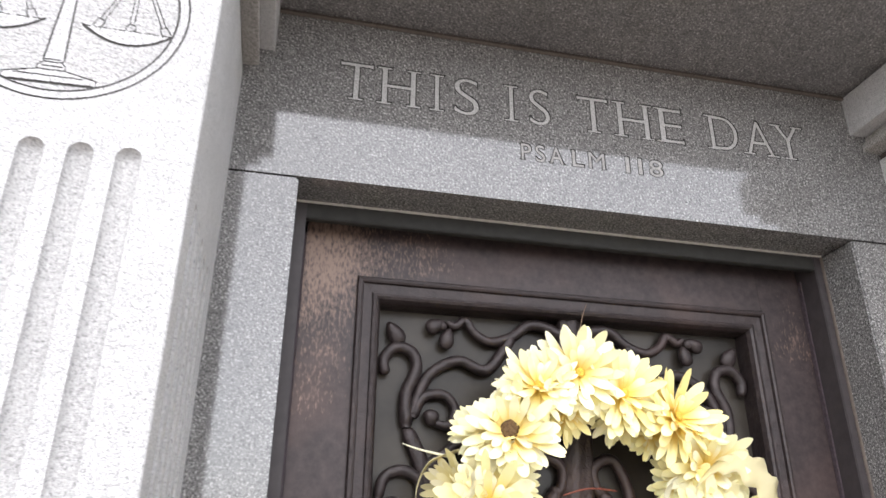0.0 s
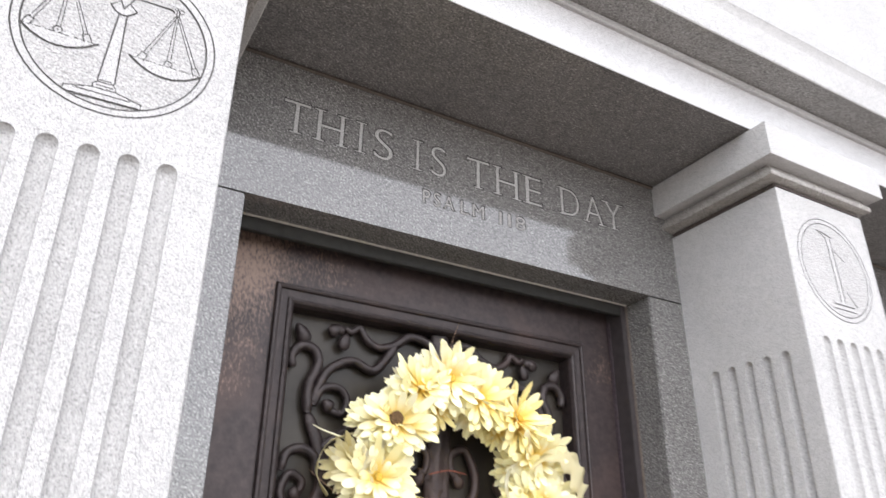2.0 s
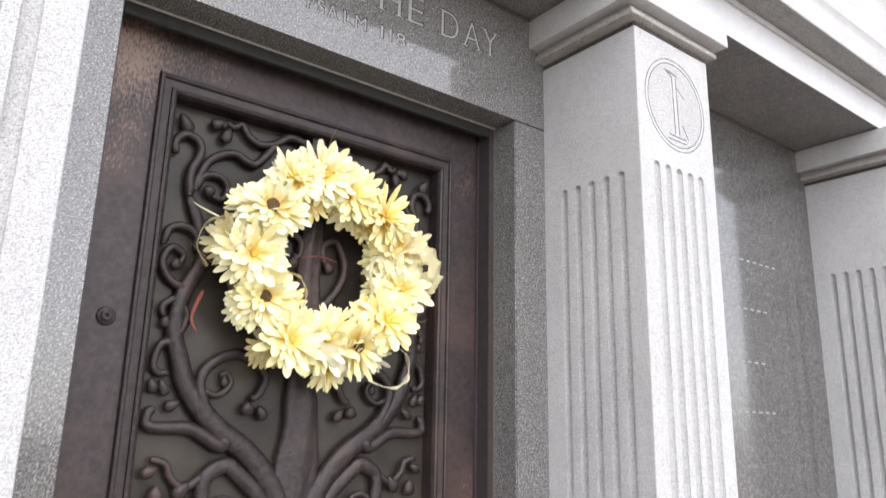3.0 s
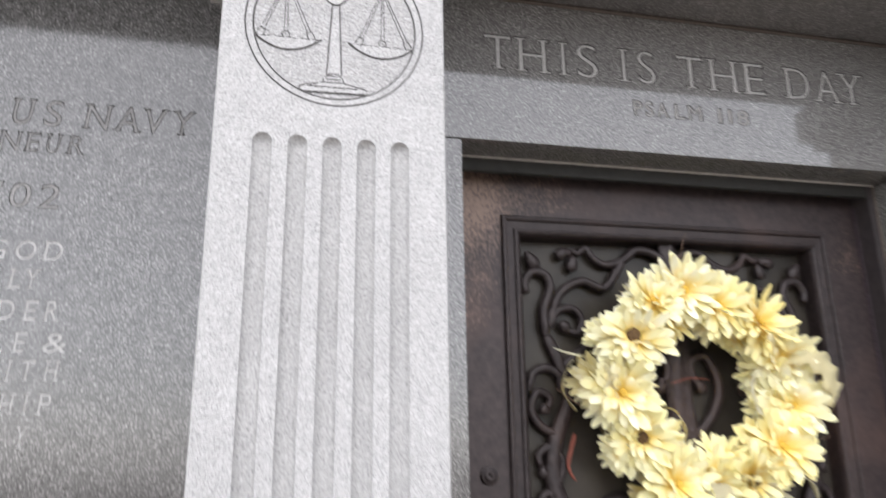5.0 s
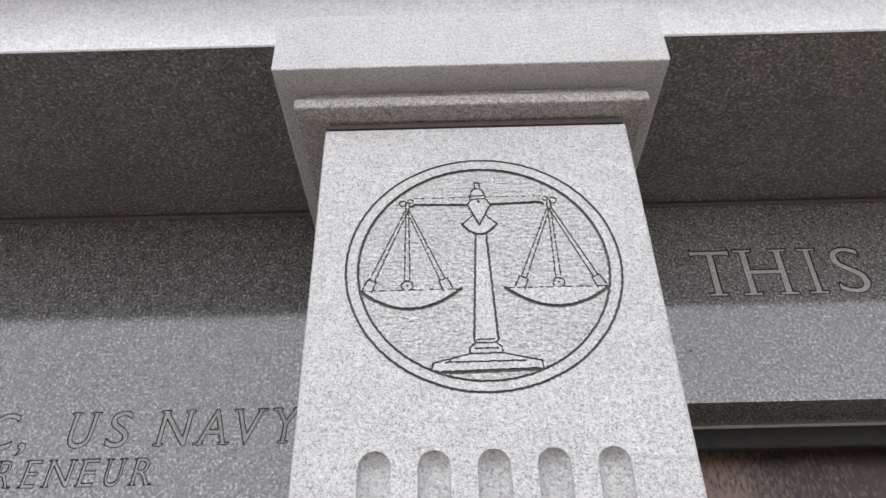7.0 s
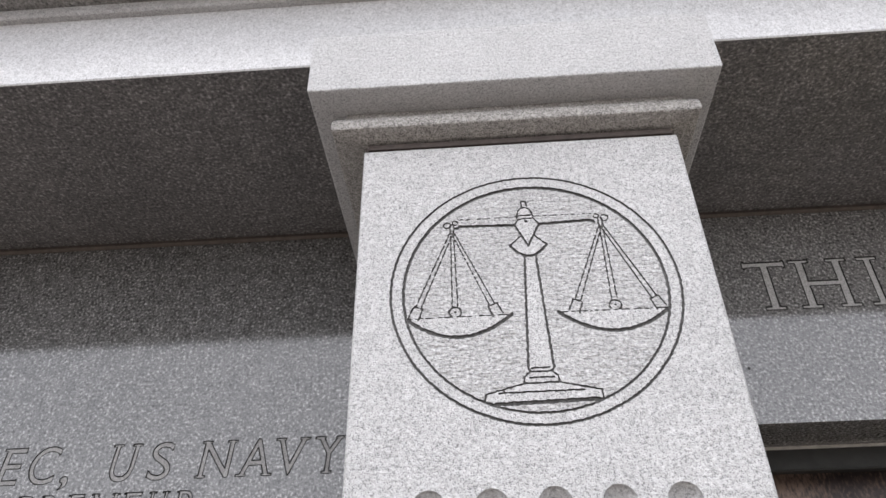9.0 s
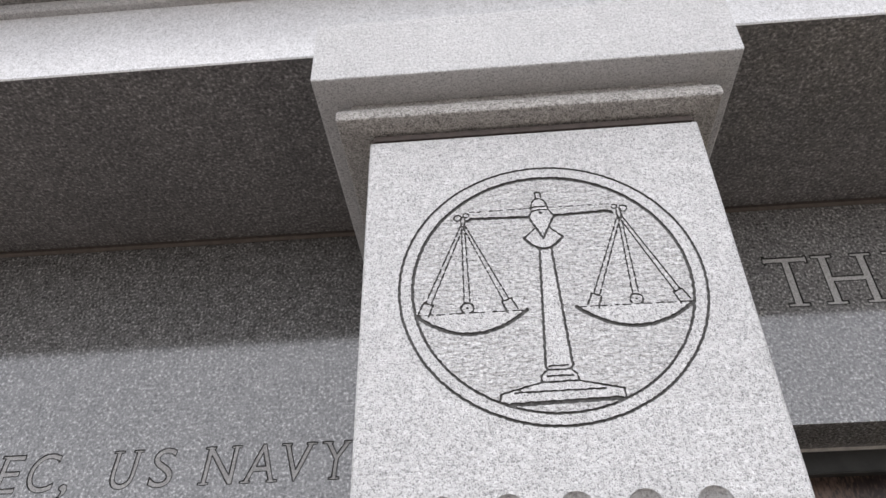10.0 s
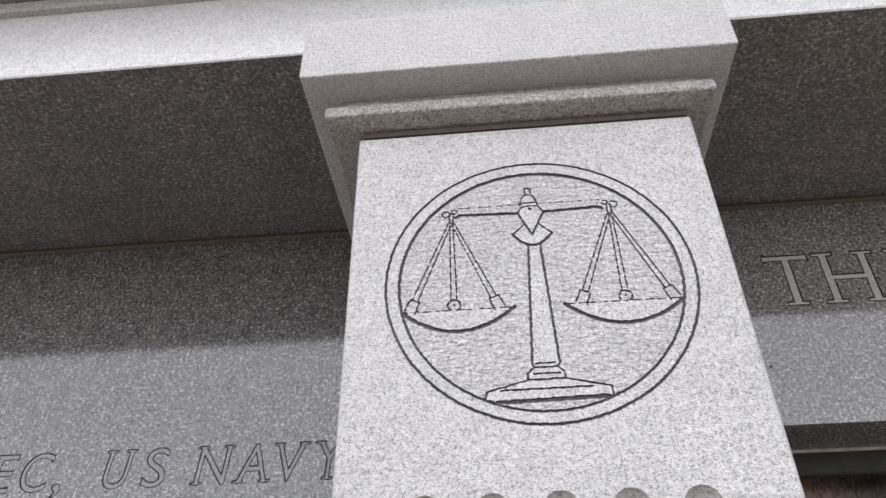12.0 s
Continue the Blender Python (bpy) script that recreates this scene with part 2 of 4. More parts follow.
# ---------- mesh helpers ----------
def put(name, verts, faces, mats, parent=None, label="", slots=None, smooth=False):
    me = bpy.data.meshes.new(name)
    me.from_pydata([tuple(v) for v in verts], [], faces)
    for m in (mats if isinstance(mats, (list, tuple)) else [mats]):
        me.materials.append(m)
    if slots is not None:
        me.polygons.foreach_set("material_index", slots)
    if smooth:
        me.polygons.foreach_set("use_smooth", [True] * len(me.polygons))
    me.update()
    ob = new(name, me)
    ob.parent = parent
    return tagged(ob, label)


def part(name, bm, material, parent, label="", smooth=False):
    me = bpy.data.meshes.new(name)
    bm.to_mesh(me)
    bm.free()
    for m in (material if isinstance(material, (list, tuple)) else [material]):
        me.materials.append(m)
    if smooth:
        me.polygons.foreach_set("use_smooth", [True] * len(me.polygons))
    ob = new(name, me)
    ob.parent = parent
    return tagged(ob, label)


def empty(name, at, label, category, kind="", group=""):
    ob = new(name)
    ob.location = at
    return tagged(ob, label, category, group, kind)


def block_bm(x0, x1, y0, y1, z0, z1, bevel=0.003, seg=2):
    bm = bmesh.new()
    bmesh.ops.create_cube(bm, size=1)
    for v in bm.verts:
        v.co = ((x0 + x1) / 2 + v.co.x * (x1 - x0), (y0 + y1) / 2 + v.co.y * (y1 - y0), (z0 + z1) / 2 + v.co.z * (z1 - z0))
    if bevel:
        bmesh.ops.bevel(bm, geom=bm.edges[:], offset=bevel, segments=seg, affect="EDGES")
    return bm


def tube(points, radii, sides=8, flat=1.0, closed=False):
    """Round bar along smoothed points: verts and faces. flat squeezes it in y."""
    pts = [Vector(p) for p in points]
    fine, rad = [], []
    k = len(pts)
    for i in range(k - 1):
        p0, p1, p2, p3 = pts[max(i - 1, 0)], pts[i], pts[i + 1], pts[min(i + 2, k - 1)]
        for s in range(6):
            t = s / 6
            fine.append(0.5 * (2 * p1 + (p2 - p0) * t + (2 * p0 - 5 * p1 + 4 * p2 - p3) * t * t + (3 * p1 - p0 - 3 * p2 + p3) * t ** 3))
            rad.append(radii[0] + (radii[1] - radii[0]) * (i + t) / (k - 1))
    fine.append(pts[-1])
    rad.append(radii[1])
    if len(rad) > 8 and not closed:
        rad[0], rad[1], rad[-2], rad[-1] = rad[0] * 0.6, rad[1] * 0.9, rad[-2] * 0.9, rad[-1] * 0.5
    verts, faces = [], []
    for i, (p, r) in enumerate(zip(fine, rad)):
        d = (fine[min(i + 1, len(fine) - 1)] - fine[max(i - 1, 0)]).normalized()
        a = d.cross(Vector((0, 1, 0)))
        a = a.normalized() if a.length > 1e-4 else Vector((1, 0, 0))
        b = a.cross(d)
        for s in range(sides):
            w = 2 * math.pi * s / sides
            o = a * math.cos(w) * r + b * math.sin(w) * r
            o.y *= flat
            verts.append(p + o)
    for i in range(len(fine) - 1):
        for s in range(sides):
            q = (s + 1) % sides
            faces.append((i * sides + s, i * sides + q, (i + 1) * sides + q, (i + 1) * sides + s))
    faces.append(tuple(range(sides)))
    faces.append(tuple(len(verts) - sides + s for s in range(sides)))
    return verts, faces


# ---------- carving: signed distances, contours, plates with cut shapes ----------
def contour(field, us, vs, level=0.0):
    """Closed loops round the places where field < level."""
    f = field - level
    ins = f < 0
    code = ins[:-1, :-1] * 1 + ins[:-1, 1:] * 2 + ins[1:, 1:] * 4 + ins[1:, :-1] * 8
    table = {1: ((0, 3),), 2: ((1, 0),), 4: ((2, 1),), 8: ((3, 2),), 3: ((1, 3),), 6: ((2, 0),), 12: ((3, 1),), 9: ((0, 2),),
             5: ((0, 3), (2, 1)), 10: ((1, 0), (3, 2)), 14: ((3, 0),), 13: ((0, 1),), 11: ((1, 2),), 7: ((2, 3),)}
    step = {}
    for j, i in zip(*np.nonzero((code > 0) & (code < 15))):
        i, j = int(i), int(j)
        key = (("h", i, j), ("v", i + 1, j), ("h", i, j + 1), ("v", i, j))
        for a, b in table[int(code[j, i])]:
            step[key[a]] = key[b]

    def place(k):
        d, i, j = k
        i2, j2 = (i + 1, j) if d == "h" else (i, j + 1)
        a, b = f[j, i], f[j2, i2]
        t = min(0.98, max(0.02, a / (a - b)))
        return (us[i] + (us[i2] - us[i]) * t, vs[j] + (vs[j2] - vs[j]) * t)

    loops = []
    while step:
        k = next(iter(step))
        first, ring = k, []
        while k in step:
            ring.append(place(k))
            k = step.pop(k)
        if k == first and len(ring) > 5:
            loops.append(thin(ring, abs(us[1] - us[0]) * 0.16))
    return loops


def thin(ring, tol):
    """Drops points that lie on the line between their neighbours."""
    out = [ring[0]]
    for a, b in zip(ring[1:], ring[2:] + ring[:1]):
        p = out[-1]
        dx, dy = b[0] - p[0], b[1] - p[1]
        d = abs((a[0] - p[0]) * dy - (a[1] - p[1]) * dx) / (math.hypot(dx, dy) + 1e-12)
        if d > tol or math.hypot(a[0] - p[0], a[1] - p[1]) > 60 * tol:
            out.append(a)
    return out if len(out) > 3 else ring


def fill(loops):
    """Triangles inside the loops, holes left open."""
    from_2d, edges = [], []
    for ring in loops:
        o = len(from_2d)
        from_2d += [Vector(p) for p in ring]
        edges += [(o + i, o + (i + 1) % len(ring)) for i in range(len(ring))]
    v, es, fc, _, oe, _ = delaunay_2d_cdt(from_2d, edges, [], 0, 1e-7)
    wall_edge = {frozenset(e): bool(o) for e, o in zip(es, oe)}
    beside = {}
    for k, q in enumerate(fc):
        for a, b in zip(q, q[1:] + q[:1]):
            beside.setdefault(frozenset((a, b)), []).append(k)
    inside, todo = {}, []
    for e, ks in beside.items():
        if len(ks) == 1 and ks[0] not in inside:
            inside[ks[0]] = wall_edge[e]
            todo.append(ks[0])
    while todo:
        k = todo.pop()
        q = fc[k]
        for a, b in zip(q, q[1:] + q[:1]):
            e = frozenset((a, b))
            for o in beside[e]:
                if o not in inside:
                    inside[o] = inside[k] != wall_edge[e]
                    todo.append(o)
    return v, [q for k, q in enumerate(fc) if inside.get(k)]


class Carving:
    """Collects the faces of one carved stone; to3 turns (u, v, depth) into a place."""

    def __init__(self, to3):
        self.to3, self.v, self.f, self.s = to3, [], [], []

    def area(self, loops, depth, slot, other=None):
        """other: gives the slot from the middle of a triangle instead."""
        v, fc = fill(loops)
        o = len(self.v)
        self.v += [self.to3(p[0], p[1], depth) for p in v]
        self.f += [tuple(o + i for i in q) for q in fc]
        if other:
            self.s += [other(sum(v[i][0] for i in q) / 3, sum(v[i][1] for i in q) / 3) for q in fc]
        else:
            self.s += [slot] * len(fc)

    def sides(self, loops, d0, d1, slot):
        for ring in loops:
            o, k = len(self.v), len(ring)
            self.v += [self.to3(u, w, d0) for u, w in ring] + [self.to3(u, w, d1) for u, w in ring]
            self.f += [(o + i, o + (i + 1) % k, o + k + (i + 1) % k, o + k + i) for i in range(k)]
            self.s += [slot] * k

    def rings(self, rows, slot):
        """Lofts between loops of equal length: rows of (loop, depth)."""
        o, k = len(self.v), len(rows[0][0])
        for ring, d in rows:
            self.v += [self.to3(u, w, d) for u, w in ring]
        for r in range(len(rows) - 1):
            self.f += [(o + r * k + i, o + r * k + (i + 1) % k, o + (r + 1) * k + (i + 1) % k, o + (r + 1) * k + i) for i in range(k)]
        self.f.append(tuple(o + (len(rows) - 1) * k + i for i in range(k)))
        self.s += [slot] * (k * (len(rows) - 1) + 1)

    def quads(self, verts, faces, slot):
        o = len(self.v)
        self.v += verts
        self.f += [tuple(o + i for i in q) for q in faces]
        self.s += [slot] * len(faces)

    def done(self, name, mats, parent=None, label=""):
        bm = bmesh.new()
        vs = [bm.verts.new(p) for p in self.v]
        for q, s in zip(self.f, self.s):
            try:
                bm.faces.new([vs[i] for i in q]).material_index = s
            except ValueError:
                pass
        bmesh.ops.remove_doubles(bm, verts=bm.verts[:], dist=2e-5)
        bmesh.ops.recalc_face_normals(bm, faces=bm.faces[:])
        return part(name, bm, mats, parent, label)


def seg_dist(U, V, a, b):
    ax, ay, bx, by = a[0], a[1], b[0] - a[0], b[1] - a[1]
    t = np.clip(((U - ax) * bx + (V - ay) * by) / (bx * bx + by * by + 1e-12), 0, 1)
    return np.hypot(U - ax - t * bx, V - ay - t * by)


def box_dist(U, V, cx, cy, hx, hy):
    return np.maximum(np.abs(U - cx) - hx, np.abs(V - cy) - hy)


GLYPHS = {}
SERIFS = {"T": "mb", "H": "lb rb lt rt", "I": "mb mt", "E": "lb lt", "D": "lb lt", "A": "lb rb", "Y": "lt rt mb", "P": "lb lt", "L": "lb lt",
          "M": "lb rb lt rt", "U": "lt rt", "N": "lb lt rt", "V": "lt rt", "R": "lb lt rb", "B": "lb lt", "F": "lb lt", "1": "mb"}
TICKS = {"T": ((0.035, 0.93), (0.965, 0.93)), "E": ((0.97, 0.93), (0.97, 0.07)), "L": ((0.97, 0.07),), "F": ((0.97, 0.93),), "S": ((0.90, 0.86), (0.08, 0.15)), "C": ((0.95, 0.85),), "G": ((0.93, 0.86),)}


def glyph(ch):
    """Edges of one capital of the built-in font, cap height 1, left edge at 0, and its width."""
    if ch not in GLYPHS:
        cu = bpy.data.curves.new("letter", "FONT")
        cu.body, cu.resolution_u = ch, 6
        tmp = new("letter", cu)
        dg = bpy.context.evaluated_depsgraph_get()
        dg.update()
        me = tmp.evaluated_get(dg).to_mesh()
        pts = np.array([v.co[:2] for v in me.vertices])
        use = {}
        for pl in me.polygons:
            for e in pl.edge_keys:
                use[e] = use.get(e, 0) + 1
        segs = [(pts[a], pts[b]) for (a, b), c in use.items() if c == 1]
        bpy.data.objects.remove(tmp)
        bpy.data.curves.remove(cu)
        GLYPHS[ch] = segs
    return GLYPHS[ch]


def word_loops(text, x0, x1, z0, cap, lean=0.0, stroke=0.0, groove=0.0012, serif=1.0, gap=0.2, slim=0.0):
    """Outer loops and inner (groove) loops of a word that spans x0 to x1 with its foot at z0."""
    H = np.concatenate([np.array(s) for s in glyph("H")])
    unit = H[:, 1].max()
    wide = []
    for ch in text:
        q = np.concatenate([np.array(s) for s in glyph(ch)])
        wide.append((q[:, 0].min() / unit, (q[:, 0].max() - q[:, 0].min()) / unit))
    total = sum(w for _, w in wide) + gap * (len(text) - 1)
    sx = (x1 - x0) / (total * cap)
    outer, inner, at = [], [], x0
    for ch, (left, w) in zip(text, wide):
        W = w * cap * sx
        m = cap * 0.22
        res = cap / 60
        us, vs = np.arange(-m, W + m, res), np.arange(-m, cap + m, res)
        U, V = np.meshgrid(us, vs)
        dist, odd = np.full(U.shape, 9.0), np.zeros(U.shape, bool)
        for a, b in glyph(ch):
            a, b = [((p[0] / unit - left) * cap * sx, p[1] / unit * cap) for p in (a, b)]
            dist = np.minimum(dist, seg_dist(U, V, a, b))
            if a[1] != b[1]:
                odd ^= ((a[1] > V) != (b[1] > V)) & (U < (b[0] - a[0]) * (V - a[1]) / (b[1] - a[1]) + a[0])
        f = np.where(odd, -dist, dist) - stroke * cap
        if slim:
            # level strokes are cut thinner than upright ones
            gv, gu = np.gradient(f, res)
            f = f + slim * cap * np.abs(gv) / (np.hypot(gu, gv) + 1e-6)
        if serif:
            t = 0.055 * cap
            for s in SERIFS.get(ch, "").split():
                cx = {"l": t, "m": W / 2, "r": W - t}[s[0]]
                cy = 0.036 * cap if s[1] == "b" else cap * 0.964
                f = np.minimum(f, box_dist(U, V, cx, cy, 0.165 * serif * cap, 0.042 * cap))
            for fx, fy in TICKS.get(ch, ()):
                f = np.minimum(f, box_dist(U, V, fx * W, fy * cap, 0.028 * cap, 0.095 * cap))
        for level, store in ((0.0, outer), (-groove, inner)):
            for ring in contour(f, us, vs, level):
                store.append([(at + u + lean * v, z0 + v) for u, v in ring])
        at += W + gap * cap * sx
    return outer, inner


def rect(u0, u1, v0, v1):
    return [(u0, v0), (u1, v0), (u1, v1), (u0, v1)]


def back_box(c, x0, x1, z0, z1, y0, y1, slot=0):
    """The five hidden or side faces behind a carved front at y0."""
    v = [(x, y, z) for y in (y0, y1) for z in (z0, z1) for x in (x0, x1)]
    c.quads(v, [(0, 1, 5, 4), (2, 6, 7, 3), (0, 4, 6, 2), (1, 3, 7, 5), (4, 5, 7, 6)], slot)


def lettered_stone(name, x0, x1, z0, z1, words, parent, label, groove=0.0012, plain_bars=(), stone=WALL):
    c = Carving(lambda u, v, d: (u, d, v))
    outer, inner, pale = [], [], []
    for w in words:
        a, b = word_loops(*w[0], **{"groove": groove, **w[1]})
        if w[1] is FINE:
            pale += a
        else:
            outer += a
            inner += b
    bars = [rect(*q) for q in plain_bars]
    c.area([rect(x0, x1, z0, z1)] + outer + pale + bars, 0.0, 0)
    if pale:
        c.sides(pale, 0.0, 0.0016, 4)
        c.area(pale, 0.0016, 4)
    # near-black groove sides and floors put the letters' edge shade into the colour
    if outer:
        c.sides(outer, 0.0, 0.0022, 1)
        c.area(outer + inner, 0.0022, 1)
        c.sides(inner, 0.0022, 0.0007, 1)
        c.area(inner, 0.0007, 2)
    if bars:
        c.sides(bars, 0.0, 0.0008, 3)
        c.area(bars, 0.0008, 3)
    back_box(c, x0, x1, z0, z1, 0.0, 0.30)
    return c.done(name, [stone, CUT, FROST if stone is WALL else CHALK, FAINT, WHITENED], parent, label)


# ---------- ground ----------
put("ground", [(-60, -60, 0), (60, -60, 0), (60, 60, 0), (-60, 60, 0)], [(0, 1, 2, 3)], PAVING)
tagged(bpy.data.objects["ground"], "pale grey concrete paving in front of the mausoleum", "ground", kind="structure")

# ---------- front wall: lintel, jambs, inscribed side bays ----------
TOP = 2.586
wall = empty("wall_front", (0, 0, 0), "honed grey granite mausoleum wall with carved letters", "wall", "structure")
UP = dict(serif=1.12, stroke=0.013, slim=0.018)
IT = dict(serif=0.9, lean=0.08, stroke=0.014, groove=0.0016)
THIN = dict(serif=1.0, stroke=0.052, groove=0.0019)
FINE = dict(serif=0.72, lean=0.09, stroke=-0.008)
LARGE = (("T", 0.061, 0.130), ("H", 0.141, 0.225), ("I", 0.250, 0.276), ("S", 0.299, 0.354), ("I", 0.411, 0.438), ("S", 0.464, 0.511), ("T", 0.574, 0.647),
         ("H", 0.661, 0.749), ("E", 0.761, 0.825), ("D", 0.885, 0.962), ("A", 0.973, 1.058), ("Y", 1.053, 1.131))
SMALL = (("P", 0.440, 0.464), ("S", 0.474, 0.494), ("A", 0.502, 0.537), ("L", 0.552, 0.580), ("M", 0.589, 0.630), ("1", 0.673, 0.687), ("1", 0.701, 0.717), ("8", 0.730, 0.762))
INSET = {"N": (0.07, 0.05), "U": (0.05, 0.05), "V": (0.04, 0.04), "R": (0.07, 0.04), "B": (0.07, 0.0), "F": (0.07, 0.0), "H": (0.07, 0.07), "M": (0.07, 0.07), "A": (0.07, 0.07), "Y": (0.06, 0.06), "D": (0.07, 0.0), "P": (0.07, 0.0), "L": (0.07, 0.0), "E": (0.07, 0.0)}


def spaced(letters, foot, cap, style):
    out = []
    for ch, x0, x1 in letters:
        a, b = INSET.get(ch, (0, 0))
        if ch in "I1":
            mid, half = (x0 + x1) / 2, 0.055 * cap * (1 if ch == "I" else 2)
            x0, x1 = mid - half, mid + half
        out.append(((ch, x0 + a * cap, x1 - b * cap, foot, cap), style))
    return out


lettered_stone("lintel", -0.3175, 1.5175, 2.2, TOP, spaced(LARGE, 2.387, 0.093, UP) + spaced(SMALL, 2.298, 0.039, THIN), wall, "grey granite lintel carved with a psalm line", 0.0021)
ROWS = ((2.152, 0.056, "IT", (("E", -1.108, -1.073), ("C", -1.060, -1.018), (",", -1.006, -0.994), ("U", -0.938, -0.897), ("S", -0.877, -0.844), ("N", -0.803, -0.752), ("A", -0.743, -0.691), ("V", -0.690, -0.643), ("Y", -0.632, -0.588))),
        (2.094, 0.041, "IT", (("P", -1.062, -1.038), ("R", -1.027, -1.000), ("E", -0.987, -0.964), ("N", -0.953, -0.913), ("E", -0.905, -0.879), ("U", -0.867, -0.839), ("R", -0.827, -0.795))),
        (1.976, 0.050, "IT", (("1", -0.997, -0.987), ("/", -0.967, -0.933), ("0", -0.919, -0.881), ("2", -0.865, -0.828))),
        (1.871, 0.038, "FINE", (("F", -0.999, -0.980), ("G", -0.943, -0.910), ("O", -0.893, -0.857), ("D", -0.845, -0.810))),
        (1.814, 0.038, "FINE", (("M", -0.974, -0.940), ("I", -0.923, -0.916), ("L", -0.898, -0.876), ("Y", -0.871, -0.845))),
        (1.753, 0.038, "FINE", (("U", -0.999, -0.971), ("N", -0.957, -0.925), ("D", -0.912, -0.880), ("E", -0.865, -0.842), ("R", -0.829, -0.802))),
        (1.693, 0.037, "FINE", (("A", -0.989, -0.960), ("B", -0.948, -0.926), ("L", -0.910, -0.891), ("E", -0.875, -0.854), ("&", -0.823, -0.780))),
        (1.640, 0.038, "FINE", (("I", -0.879, -0.873), ("T", -0.857, -0.833), ("H", -0.816, -0.790))),
        (1.579, 0.038, "FINE", (("H", -0.884, -0.858), ("I", -0.842, -0.837), ("P", -0.820, -0.797))),
        (1.521, 0.038, "FINE", (("Y", -0.852, -0.828),)))
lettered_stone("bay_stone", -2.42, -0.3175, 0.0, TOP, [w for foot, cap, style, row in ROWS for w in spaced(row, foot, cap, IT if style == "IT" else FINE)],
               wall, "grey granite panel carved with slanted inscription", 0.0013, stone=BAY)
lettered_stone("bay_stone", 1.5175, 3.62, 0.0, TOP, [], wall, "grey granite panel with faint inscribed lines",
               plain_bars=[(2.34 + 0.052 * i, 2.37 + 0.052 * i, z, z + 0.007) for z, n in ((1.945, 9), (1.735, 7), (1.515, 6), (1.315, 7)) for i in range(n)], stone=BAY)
for x0, x1 in ((-0.3175, 0.0), (1.2, 1.5175)):
    part("jamb", block_bm(x0, x1, 0.0, 0.30, 0.0, 2.1975, 0.0035), WALL, wall, "grey granite door jamb")
part("sealant_joint", block_bm(-2.3, 3.6, -0.007, 0.0, TOP - 0.0065, TOP, 0.002), DARKSEAL, wall, "dark sealant joint under the soffit")
part("sealant_bead", block_bm(-2.3, 3.6, -0.009, 0.0, TOP - 0.0105, TOP - 0.0070, 0.0015), SEAL, wall, "brown sealant bead under the soffit")

for x, z in ((0.026, 2.288), (0.806, 2.243), (-0.714, 1.910)):
    bm = bmesh.new()
    bmesh.ops.create_circle(bm, cap_ends=True, segments=9, radius=0.0022, matrix=Matrix.Translation((x, -0.0006, z)) @ Matrix.Rotation(radians(90), 4, "X"))
    part("rust_pit", bm, CUT, wall, "small dark pit in the granite")

# ---------- architrave and cornice ----------
entab = empty("entablature", (0, 0, TOP), "pale granite architrave and cornice over the front", "entablature", "structure")


def run(name, profile, x0, x1, mats, slots, parent, label):
    """A moulding of closed profile (y, z) along x."""
    k = len(profile)
    v = [(x, y, z - TOP) for x in (x0, x1) for y, z in profile]
    f = [(i, (i + 1) % k, k + (i + 1) % k, k + i) for i in range(k)] + [tuple(range(k)), tuple(range(2 * k - 1, k - 1, -1))]
    return put(name, v, f, mats, parent, label, slots + [0, 0])


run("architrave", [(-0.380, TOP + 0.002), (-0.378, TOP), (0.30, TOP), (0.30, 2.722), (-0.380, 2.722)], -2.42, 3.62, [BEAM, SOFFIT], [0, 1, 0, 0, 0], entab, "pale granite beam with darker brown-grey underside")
run("bead", [(-0.380, 2.722), (-0.390, 2.7215), (-0.393, 2.724), (-0.393, 2.739), (-0.389, 2.744), (0.30, 2.744), (0.30, 2.722)], -2.42, 3.62, [PALE], [0] * 7, entab, "")
# the first two faces, the underside, get their shade from the COVE colour
run("cornice", [(-0.389, 2.744), (-0.440, 2.748), (-0.487, 2.746), (-0.490, 2.749), (-0.490, 2.848), (-0.4935, 2.862), (-0.4985, 2.876), (-0.5000, 2.878), (-0.500, 2.912), (-0.497, 2.915), (-0.30, 2.934), (0.30, 2.934), (0.30, 2.744)], -2.42, 3.62, [PALE, COVE], [1, 1] + [0] * 11, entab, "pale granite cornice, underside shade painted as greyer granite")
# gable above the cornice with its raking eaves
k = [(-2.40, 2.922), (3.60, 2.922), (3.60, 3.385), (0.6, 4.645), (-2.40, 3.385)]
v = [(x, y, z - TOP) for y in (-0.36, 0.3) for x, z in k]
put("gable", v, [(0, 1, 2, 3, 4), (9, 8, 7, 6, 5)] + [(i, (i + 1) % 5, 5 + (i + 1) % 5, 5 + i) for i in range(5)], PALE, entab, "pale granite gable")
part("gable_panel", block_bm(-1.9, 3.1, -0.372, -0.36, 3.06 - TOP, 3.085 - TOP, 0.003), PALE, entab)
for s in (-1, 1):
    prof = [(-0.36, 0.0), (-0.448, 0.0), (-0.450, 0.05), (-0.465, 0.10), (0.3, 0.10), (0.3, 0.0)]
    v = [(0.6 + s * x, y, 4.655 - 0.42 * x + h - TOP) for x in (0.0, 3.0) for y, h in prof]
    f = [(i, (i + 1) % 6, 6 + (i + 1) % 6, 6 + i) for i in range(6)] + [(0, 1, 2, 3, 4, 5), (11, 10, 9, 8, 7, 6)]
    put("raking_eave", v, f, [PALE, WALL], entab, "raking granite eave", [1, 0, 0, 0, 0, 0, 0, 0])


# ---------- pilasters ----------
HALF, DEEP, NECK = 0.190, 0.380, 2.418


